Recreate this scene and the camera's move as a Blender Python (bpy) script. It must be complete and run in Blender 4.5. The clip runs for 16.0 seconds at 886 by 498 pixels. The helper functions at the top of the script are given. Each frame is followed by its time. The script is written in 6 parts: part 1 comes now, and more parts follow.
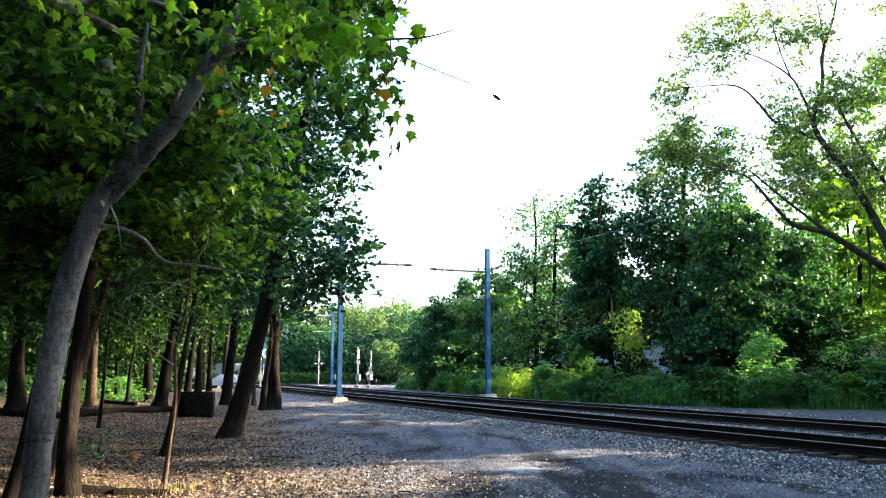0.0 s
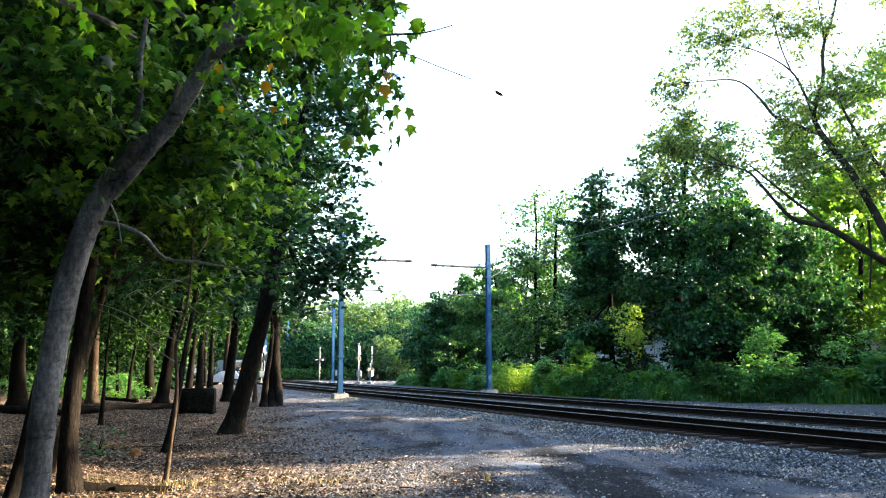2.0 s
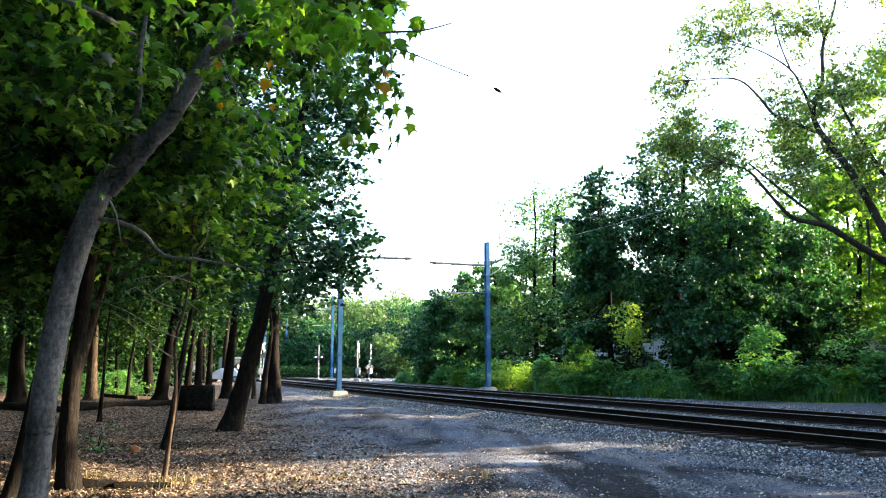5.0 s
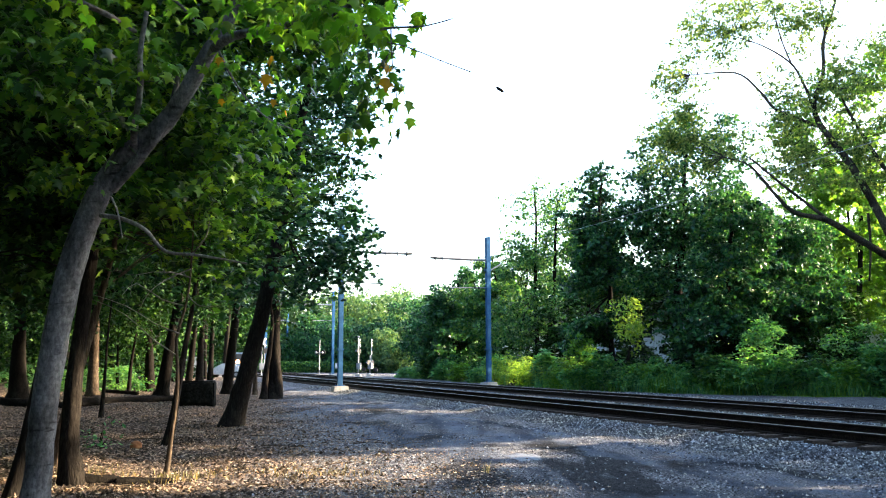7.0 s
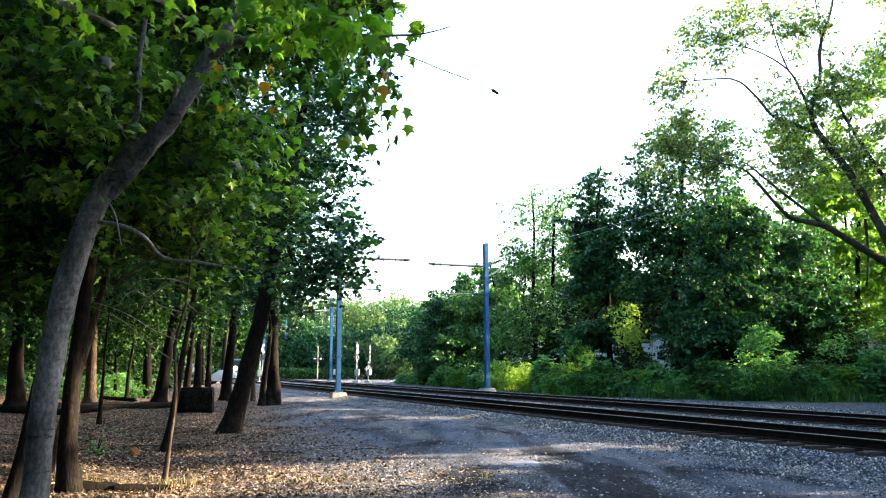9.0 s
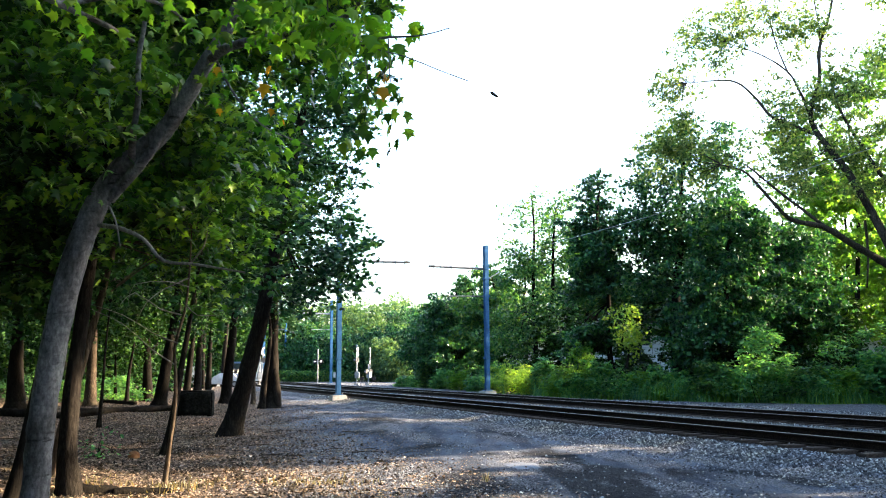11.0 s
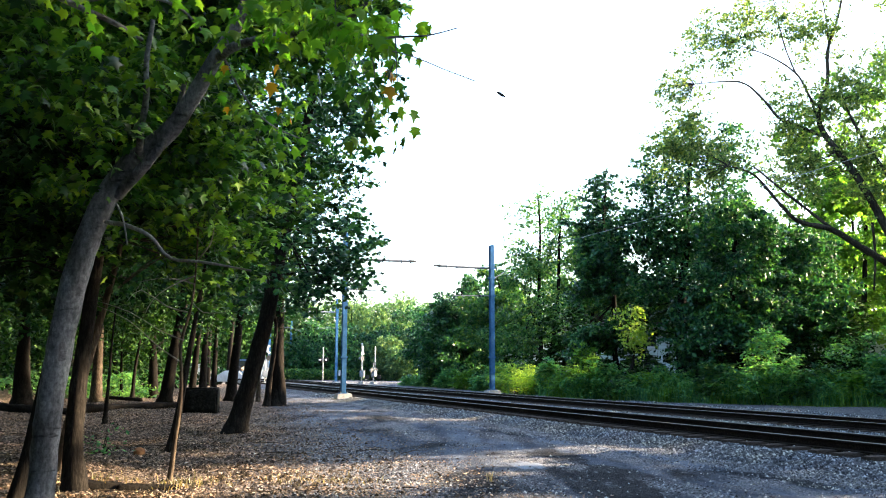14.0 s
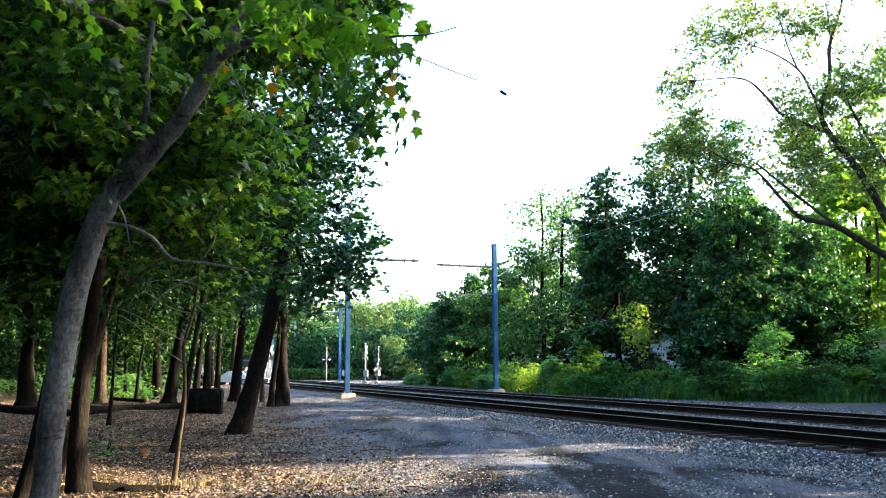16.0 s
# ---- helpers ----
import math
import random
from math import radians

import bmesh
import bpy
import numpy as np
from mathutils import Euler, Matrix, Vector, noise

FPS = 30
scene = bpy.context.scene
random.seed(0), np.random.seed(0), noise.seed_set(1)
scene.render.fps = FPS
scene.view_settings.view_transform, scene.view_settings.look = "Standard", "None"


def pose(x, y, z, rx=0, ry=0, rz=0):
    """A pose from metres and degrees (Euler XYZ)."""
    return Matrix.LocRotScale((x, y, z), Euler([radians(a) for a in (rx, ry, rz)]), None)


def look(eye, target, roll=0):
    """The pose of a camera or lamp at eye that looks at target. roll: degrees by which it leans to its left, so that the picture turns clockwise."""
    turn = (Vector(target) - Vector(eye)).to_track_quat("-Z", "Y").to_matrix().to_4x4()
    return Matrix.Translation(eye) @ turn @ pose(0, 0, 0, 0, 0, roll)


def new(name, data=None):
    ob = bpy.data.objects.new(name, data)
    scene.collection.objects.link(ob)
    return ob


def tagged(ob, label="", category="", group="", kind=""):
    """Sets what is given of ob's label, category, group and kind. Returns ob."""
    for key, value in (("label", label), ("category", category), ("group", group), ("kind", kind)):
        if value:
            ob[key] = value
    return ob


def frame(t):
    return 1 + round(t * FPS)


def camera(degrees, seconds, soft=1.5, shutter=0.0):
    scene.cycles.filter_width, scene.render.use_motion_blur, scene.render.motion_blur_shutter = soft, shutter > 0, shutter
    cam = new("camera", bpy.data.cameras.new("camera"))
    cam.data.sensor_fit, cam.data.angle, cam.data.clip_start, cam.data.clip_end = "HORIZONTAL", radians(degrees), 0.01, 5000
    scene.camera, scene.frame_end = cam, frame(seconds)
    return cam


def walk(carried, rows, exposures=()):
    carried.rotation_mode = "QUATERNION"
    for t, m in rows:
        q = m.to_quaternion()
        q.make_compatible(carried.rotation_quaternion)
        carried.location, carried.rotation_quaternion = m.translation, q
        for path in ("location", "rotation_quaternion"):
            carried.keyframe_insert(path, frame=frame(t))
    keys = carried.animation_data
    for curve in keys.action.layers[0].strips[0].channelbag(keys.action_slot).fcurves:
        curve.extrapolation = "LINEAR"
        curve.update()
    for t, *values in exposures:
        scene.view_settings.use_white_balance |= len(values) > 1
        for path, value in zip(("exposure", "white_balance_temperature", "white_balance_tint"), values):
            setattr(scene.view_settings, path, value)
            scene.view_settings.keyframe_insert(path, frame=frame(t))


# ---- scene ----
# ---- camera ----
cam = camera(55.2, 16.0, soft=1.05)


def aim(x, y, z, turn, up, roll):
    """A camera pose: place, turn to the left, tilt upwards and roll, in degrees."""
    return pose(x, y, z, 0, 0, turn) @ pose(0, 0, 0, 90 + up) @ pose(0, 0, 0, 0, 0, roll)


PATH = [
    (0, -0.0012, 0.0046, 1.6004, 0.000, 8.343, 0.001),
    (0.5, 0.0078, 0.0008, 1.6013, 0.114, 8.360, -0.081),
    (1, 0.0044, 0.0091, 1.5997, 0.205, 8.468, -0.156),
    (1.5, 0.0047, 0.0123, 1.6037, 0.168, 8.294, -0.295),
    (2, -0.0024, 0.0146, 1.6008, 0.036, 8.069, -0.192),
    (2.5, 0.0019, 0.0148, 1.6010, -0.028, 7.975, -0.295),
    (3, 0.0013, 0.0194, 1.5997, -0.086, 7.923, -0.188),
    (3.5, 0.0009, 0.0143, 1.5987, -0.144, 7.912, -0.090),
    (4, 0.0003, 0.0082, 1.5967, -0.090, 7.923, -0.101),
    (6.5, -0.0044, 0.0044, 1.6021, 0.051, 7.768, -0.007),
    (7, -0.0070, 0.0006, 1.6023, 0.019, 7.575, -0.179),
    (7.5, -0.0029, 0.0085, 1.6018, 0.056, 7.572, -0.178),
    (8, -0.0009, 0.0422, 1.6023, 0.000, 7.718, -0.046),
    (8.5, -0.0090, -0.0210, 1.5951, -0.090, 7.852, -0.317),
    (9, -0.0058, -0.0247, 1.6025, -0.110, 7.983, -0.267),
    (11.5, -0.0057, -0.0104, 1.5983, -0.117, 8.154, -0.425),
    (12, -0.0046, -0.0130, 1.6067, -0.123, 8.141, -0.391),
    (12.5, -0.0026, -0.0190, 1.5990, -0.019, 8.029, -0.366),
    (13, -0.0052, -0.0177, 1.5995, 0.173, 7.993, -0.224),
    (13.5, -0.0049, -0.0102, 1.6017, 0.222, 7.983, -0.121),
    (14, -0.0042, -0.0245, 1.5990, 0.285, 8.104, 0.067),
    (14.5, -0.0088, -0.0194, 1.5981, 0.343, 8.192, -0.210),
    (15, -0.0110, -0.0192, 1.6013, 0.384, 8.150, -0.342),
    (15.5, -0.0066, -0.0127, 1.5963, 0.415, 8.071, -0.366),
    (16, -0.0019, -0.0128, 1.6039, 0.465, 8.032, -0.342),
]
walk(cam, [(t, aim(*row)) for t, *row in PATH], exposures=[(0, 3.05, 6250, 8), (16, 3.05, 6250, 8)])

# ---- daylight: a bright hazy evening sky and a low sun over the woods beyond the tracks ----
SUN_UP, SUN_WAY = 18.0, (0.97, 0.22)
world = bpy.data.worlds.new("sky")
scene.world = world
world.use_nodes = True
wn = world.node_tree.nodes
sky = wn.new("ShaderNodeTexSky")
sky.sky_type, sky.sun_disc = "NISHITA", False
sky.sun_elevation = radians(SUN_UP)
sky.sun_rotation = math.atan2(SUN_WAY[0], SUN_WAY[1])
sky.air_density, sky.dust_density, sky.ozone_density = 1.0, 2.5, 1.0
world.node_tree.links.new(sky.outputs[0], wn["Background"].inputs[0])
wn["Background"].inputs[1].default_value = 0.15
sun_data = bpy.data.lights.new("sun", "SUN")
sun_data.energy, sun_data.angle, sun_data.color = 5.0, radians(0.6), (1.0, 0.76, 0.5)
sun = new("sun", sun_data)
flat = math.hypot(*SUN_WAY)
sun.matrix_world = look((SUN_WAY[0] / flat * 60, SUN_WAY[1] / flat * 60, 60 * math.tan(radians(SUN_UP))), (0, 0, 0))

# ---- materials ----
def mat(name, base, rough=0.8, metal=0.0):
    m = bpy.data.materials.new(name)
    m.use_nodes = True
    b = m.node_tree.nodes["Principled BSDF"]
    b.inputs["Base Color"].default_value = (*base, 1)
    b.inputs["Roughness"].default_value = rough
    b.inputs["Metallic"].default_value = metal
    b.inputs["Specular IOR Level"].default_value = 0.06 if rough > 0.75 else 0.5  # dusty, porous surfaces shine little
    return m, m.node_tree.nodes, m.node_tree.links, b


def ramp(n, l, fac, stops):
    r = n.new("ShaderNodeValToRGB")
    els = r.color_ramp.elements
    while len(els) < len(stops):
        els.new(0.5)
    for e, (at, c) in zip(els, stops):
        e.position, e.color = at, (*c, 1)
    l.new(fac, r.inputs[0])
    return r.outputs[0]


def noise_tex(n, l, scale, detail=4.0, stretch=None, rough=0.6, kind="Object"):
    tc = n.new("ShaderNodeTexCoord")
    t = n.new("ShaderNodeTexNoise")
    t.inputs["Scale"].default_value, t.inputs["Detail"].default_value = scale, detail
    t.inputs["Roughness"].default_value = rough
    src = tc.outputs[kind]
    if stretch:
        mp = n.new("ShaderNodeMapping")
        mp.inputs["Scale"].default_value = stretch[:3]
        if len(stretch) > 3:
            mp.inputs["Rotation"].default_value = (0, 0, radians(stretch[3]))
        l.new(src, mp.inputs[0])
        src = mp.outputs[0]
    l.new(src, t.inputs["Vector"])
    return t.outputs["Fac"]


def bump(n, l, b, height, strength, dist):
    k = n.new("ShaderNodeBump")
    k.inputs["Strength"].default_value, k.inputs["Distance"].default_value = strength, dist
    l.new(height, k.inputs["Height"])
    l.new(k.outputs[0], b.inputs["Normal"])


def mixed(n, l, fac, a, b_, mode="MIX"):
    x = n.new("ShaderNodeMix")
    x.data_type, x.blend_type = "RGBA", mode
    for sock, v in ((x.inputs[0], fac), (x.inputs[6], a), (x.inputs[7], b_)):
        if isinstance(v, (int, float)):
            sock.default_value = v
        elif isinstance(v, tuple):
            sock.default_value = (*v, 1)
        else:
            l.new(v, sock)
    return x.outputs[2]


def speckled(name, dark, mid, light, scale, rough=0.9, relief=0.4, dist=0.02, stretch=None, metal=0.0):
    """Two scales of noise over three tones, with relief."""
    m, n, l, b = mat(name, mid, rough, metal)
    fine = noise_tex(n, l, scale, 5, stretch)
    broad = noise_tex(n, l, scale * 0.11, 3, stretch)
    c1 = ramp(n, l, fine, [(0.3, dark), (0.5, mid), (0.72, light)])
    c2 = ramp(n, l, broad, [(0.3, (0.62, 0.6, 0.58)), (0.7, (1.0, 1.0, 1.0))])
    l.new(mixed(n, l, 0.8, c1, c2, "MULTIPLY"), b.inputs["Base Color"])
    bump(n, l, b, fine, relief, dist)
    return m


def leafy(name, tones, see_through=0.45, gloss=0.45):
    """Leaves: each its own tone; light comes through the blade."""
    m, n, l, b = mat(name, tones[0], gloss)
    g = n.new("ShaderNodeNewGeometry")
    col = ramp(n, l, g.outputs["Random Per Island"], [(i / (len(tones) - 1), c) for i, c in enumerate(tones)])
    broad = noise_tex(n, l, 0.6, 2)
    spray = noise_tex(n, l, 1.7, 2)
    tint = ramp(n, l, broad, [(0.35, (0.7, 0.82, 0.9)), (0.65, (1.15, 1.08, 0.8))])
    # noise tones whole sprays lighter or darker, standing in for sunlit and shaded clumps
    fresh = ramp(n, l, spray, [(0.36, (0.55, 0.62, 0.68)), (0.5, (0.95, 0.95, 0.95)), (0.64, (1.45, 1.35, 1.0))])
    col = mixed(n, l, 0.7, mixed(n, l, 0.8 if see_through else 0.3, col, fresh, "MULTIPLY"), tint, "MULTIPLY")
    l.new(col, b.inputs["Base Color"])
    b.inputs["Specular IOR Level"].default_value = 0.2 if see_through > 0.2 else 0.08
    tr = n.new("ShaderNodeBsdfTranslucent")
    l.new(mixed(n, l, 1.0, col, (1.4, 1.5, 0.6), "MULTIPLY"), tr.inputs["Color"])
    mx = n.new("ShaderNodeMixShader")
    mx.inputs[0].default_value = see_through
    l.new(b.outputs[0], mx.inputs[1])
    l.new(tr.outputs[0], mx.inputs[2])
    l.new(mx.outputs[0], n["Material Output"].inputs["Surface"])
    return m


def barky(name, dark, light, scale=9.0):
    """Bark: fine vertical cracks, lichen patches and broad stains."""
    m, n, l, b = mat(name, dark, 0.92)
    a = noise_tex(n, l, scale * 3.2, 7, (1, 1, 0.22), 0.7)
    s = noise_tex(n, l, 5.5, 4, (1, 1, 0.6))
    w = noise_tex(n, l, 1.3, 3, (1, 1, 0.5))
    c = ramp(n, l, a, [(0.3, tuple(v * 0.5 for v in dark)), (0.48, dark), (0.68, light)])
    lichen = ramp(n, l, s, [(0.46, (0.68, 0.68, 0.68)), (0.58, (0.9, 0.91, 0.88)), (0.7, (1.25, 1.28, 1.2))])
    stain = ramp(n, l, w, [(0.35, (0.6, 0.58, 0.55)), (0.62, (1.1, 1.1, 1.1))])
    l.new(mixed(n, l, 1.0, mixed(n, l, 1.0, c, lichen, "MULTIPLY"), stain, "MULTIPLY"), b.inputs["Base Color"])
    bump(n, l, b, a, 0.9, 0.025)
    return m


def smooth_bark():
    """Smooth grey maple bark: pale lichen bloom, dark scars that run round the stem, shallow pits."""
    m, n, l, b = mat("grey_maple_bark", (0.2, 0.2, 0.205), 0.9)
    grain = noise_tex(n, l, 26, 6, (1, 1, 0.6), 0.7)
    scars = noise_tex(n, l, 7, 4, (0.55, 0.55, 2.2), 0.6)
    bloom = noise_tex(n, l, 3.2, 4, (1, 1, 0.45))
    c = ramp(n, l, grain, [(0.3, (0.05, 0.05, 0.051)), (0.5, (0.115, 0.114, 0.116)), (0.7, (0.2, 0.2, 0.202))])
    dark = ramp(n, l, scars, [(0.3, (0.3, 0.29, 0.28)), (0.4, (0.9, 0.9, 0.9)), (0.7, (1.1, 1.1, 1.1))])
    pale = ramp(n, l, bloom, [(0.36, (0.45, 0.44, 0.42)), (0.5, (0.95, 0.95, 0.95)), (0.62, (1.5, 1.5, 1.5))])
    l.new(mixed(n, l, 1.0, mixed(n, l, 1.0, c, dark, "MULTIPLY"), pale, "MULTIPLY"), b.inputs["Base Color"])
    bump(n, l, b, mixed(n, l, 0.5, grain, scars), 0.6, 0.015)
    return m


LEAF_MAPLE = leafy("maple_leaf", [(0.008, 0.028, 0.008), (0.024, 0.072, 0.016), (0.056, 0.15, 0.025), (0.11, 0.235, 0.032), (0.22, 0.35, 0.042)], 0.42, 0.3)
# maple leaf again, darkened so that its colour holds the wood's shade
LEAF_SHADED = leafy("shaded_maple_leaf", [(0.004, 0.016, 0.005), (0.008, 0.03, 0.008), (0.015, 0.05, 0.011), (0.028, 0.08, 0.014), (0.06, 0.115, 0.02)], 0.12, 0.6)
LEAF_AIRY = leafy("pale_crown_leaf", [(0.045, 0.095, 0.05), (0.11, 0.165, 0.07), (0.2, 0.25, 0.1), (0.31, 0.34, 0.14)], 0.58, 0.5)
# maple leaf again, its tones brightened for the light behind the overhang
LEAF_NEAR = leafy("backlit_maple_leaf", [(0.055, 0.17, 0.02), (0.085, 0.21, 0.025), (0.13, 0.26, 0.03), (0.2, 0.31, 0.035)], 0.62)
LEAF_TURNED = leafy("turned_leaf", [(0.3, 0.07, 0.02), (0.5, 0.26, 0.02), (0.5, 0.42, 0.04), (0.42, 0.4, 0.04)], 0.55)
LEAF_DARK = leafy("dark_leaf", [(0.008, 0.036, 0.022), (0.014, 0.06, 0.034), (0.028, 0.1, 0.05), (0.05, 0.145, 0.062), (0.1, 0.205, 0.07)], 0.3, 0.36)
LEAF_MID = leafy("woodland_leaf", [(0.014, 0.058, 0.028), (0.03, 0.1, 0.042), (0.055, 0.148, 0.055), (0.1, 0.2, 0.065), (0.18, 0.27, 0.075)], 0.4, 0.36)
# yellow-green; on the sunlit trees behind, this colour stands in for sunlight
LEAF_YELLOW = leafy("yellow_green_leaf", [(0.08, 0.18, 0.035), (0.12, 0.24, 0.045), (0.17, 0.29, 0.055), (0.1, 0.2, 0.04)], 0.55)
LEAF_DRY = leafy("dry_leaf", [(0.055, 0.038, 0.03), (0.22, 0.15, 0.115), (0.4, 0.29, 0.23), (0.04, 0.03, 0.026), (0.54, 0.43, 0.36)], 0.0, 0.8)
# distance haze put into a paler, bluer leaf colour
LEAF_FAR = leafy("hazy_green_leaf", [(0.05, 0.11, 0.07), (0.08, 0.155, 0.09), (0.12, 0.2, 0.1), (0.19, 0.26, 0.12)], 0.4, 0.7)
GRASS = leafy("grass_blade", [(0.055, 0.17, 0.09), (0.09, 0.25, 0.12), (0.15, 0.33, 0.13), (0.24, 0.4, 0.13)], 0.46)
STRAW = leafy("dry_grass", [(0.2, 0.15, 0.1), (0.28, 0.22, 0.16), (0.34, 0.28, 0.2), (0.13, 0.1, 0.07)], 0.3, 0.8)

# bright yellow leaf colour that stands in for sunshine on the foliage
LEAF_SUNLIT = leafy("sunlit_leaf", [(0.2, 0.34, 0.06), (0.34, 0.46, 0.1), (0.44, 0.5, 0.13), (0.15, 0.3, 0.06)], 0.55)
BARK_GREY = smooth_bark()
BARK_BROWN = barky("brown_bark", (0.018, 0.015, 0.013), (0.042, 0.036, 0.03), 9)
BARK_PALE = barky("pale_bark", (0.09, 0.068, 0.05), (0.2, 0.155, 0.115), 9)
BARE_WOOD = barky("bare_dead_wood", (0.22, 0.21, 0.19), (0.4, 0.38, 0.34), 8)
# bark darkened to give trunks the wood's deep shade
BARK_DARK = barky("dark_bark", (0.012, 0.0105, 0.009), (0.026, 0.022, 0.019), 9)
# brown bark lightened so the great limbs look sunlit
BARK_LIMB = barky("sunlit_limb_bark", (0.05, 0.043, 0.034), (0.12, 0.1, 0.075), 8)

STEEL_BLUE = speckled("blue_painted_steel", (0.035, 0.105, 0.23), (0.048, 0.14, 0.29), (0.075, 0.18, 0.34), 30, 0.76, 0.05, 0.003)
STEEL_DARK = speckled("weathered_steel", (0.1, 0.11, 0.13), (0.16, 0.17, 0.19), (0.24, 0.25, 0.27), 30, 0.55, 0.1, 0.003, metal=0.3)
STEEL_PALE = speckled("galvanised_steel", (0.22, 0.24, 0.26), (0.32, 0.34, 0.36), (0.4, 0.42, 0.44), 25, 0.5, 0.05, 0.003, metal=0.3)
RUST = speckled("rusty_rail_side", (0.008, 0.006, 0.005), (0.02, 0.014, 0.011), (0.045, 0.03, 0.022), 40, 0.95, 0.3, 0.004)
RAIL_TOP = speckled("worn_rail_head", (0.1, 0.075, 0.055), (0.16, 0.125, 0.095), (0.22, 0.18, 0.14), 60, 0.5, 0.05, 0.001, (1, 0.05, 1), metal=0.4)
TIMBER = speckled("creosoted_tie", (0.035, 0.027, 0.022), (0.075, 0.058, 0.048), (0.14, 0.11, 0.09), 18, 0.9, 0.5, 0.01, (1, 6, 6))
CLOD = leafy("dark_soil_clod", [(0.012, 0.009, 0.007), (0.03, 0.022, 0.016), (0.06, 0.044, 0.032), (0.02, 0.016, 0.012)], 0.0, 0.95)
CONCRETE = speckled("pale_concrete", (0.3, 0.29, 0.27), (0.42, 0.41, 0.38), (0.55, 0.53, 0.5), 14, 0.9, 0.2, 0.006)
# near-black: the block's shade is put into its colour
BLOCK = speckled("shade_dark_block", (0.006, 0.0065, 0.005), (0.012, 0.012, 0.01), (0.028, 0.026, 0.02), 12, 0.95, 0.6, 0.03)
ASPHALT = speckled("pale_worn_asphalt", (0.16, 0.16, 0.165), (0.22, 0.22, 0.225), (0.3, 0.3, 0.3), 8, 0.85, 0.2, 0.01)
STONE = leafy("ballast_stone", [(0.012, 0.012, 0.015), (0.035, 0.036, 0.043), (0.075, 0.077, 0.09), (0.15, 0.153, 0.172), (0.5, 0.505, 0.53)], 0.0, 0.8)
BRICKY = speckled("orange_brown_stone", (0.2, 0.09, 0.04), (0.33, 0.16, 0.075), (0.42, 0.23, 0.12), 14, 0.9, 0.4, 0.01)
PAINT_WHITE = speckled("white_paint", (0.55, 0.57, 0.6), (0.66, 0.68, 0.71), (0.7, 0.72, 0.75), 8, 0.4, 0.02, 0.002)
PAINT_RED = speckled("red_paint", (0.4, 0.03, 0.03), (0.5, 0.04, 0.04), (0.55, 0.06, 0.05), 8, 0.5, 0.02, 0.002)
BLACK = speckled("black_metal", (0.01, 0.01, 0.012), (0.016, 0.016, 0.018), (0.03, 0.03, 0.03), 20, 0.6, 0.05, 0.002)
TYRE = speckled("tyre_rubber", (0.012, 0.012, 0.012), (0.02, 0.02, 0.02), (0.03, 0.03, 0.03), 30, 0.85, 0.1, 0.003)
SIDING = speckled("pale_blue_siding", (0.5, 0.58, 0.64), (0.62, 0.7, 0.76), (0.68, 0.75, 0.8), 4, 0.7, 0.1, 0.01, (0.3, 0.3, 14))
ROOFING = speckled("grey_roof_shingle", (0.08, 0.08, 0.085), (0.13, 0.13, 0.135), (0.19, 0.19, 0.19), 16, 0.9, 0.3, 0.01)
# pale blue darkened so the sun does not whiten the truck
TRUCK_BLUE = speckled("sun_dimmed_blue_paint", (0.02, 0.04, 0.07), (0.03, 0.058, 0.095), (0.04, 0.075, 0.12), 5, 0.5, 0.03, 0.003)
GLASS, *_ = mat("dark_window_glass", (0.03, 0.035, 0.04), 0.06)
SILT = speckled("pale_stone_dust", (0.06, 0.068, 0.085), (0.14, 0.155, 0.185), (0.27, 0.29, 0.335), 42, 0.7, 0.5, 0.01)
LAMP, _n, _l, _b = mat("headlamp_bulb", (1, 0.95, 0.85), 0.3)
_b.inputs["Emission Color"].default_value, _b.inputs["Emission Strength"].default_value = (1.0, 0.86, 0.62, 1), 12.0
# glowing disc that stands in for the orange halo round the lamp
LAMP_RIM, _n, _l, _b = mat("headlamp_halo_glow", (1, 0.7, 0.4), 0.3)
_b.inputs["Emission Color"].default_value, _b.inputs["Emission Strength"].default_value = (1.0, 0.32, 0.07, 1), 0.32
# pale van paint greyed so that its colour holds the shade
PAINT_SHADED = speckled("shaded_white_paint", (0.07, 0.085, 0.1), (0.09, 0.11, 0.13), (0.11, 0.13, 0.15), 8, 0.5, 0.02, 0.002)



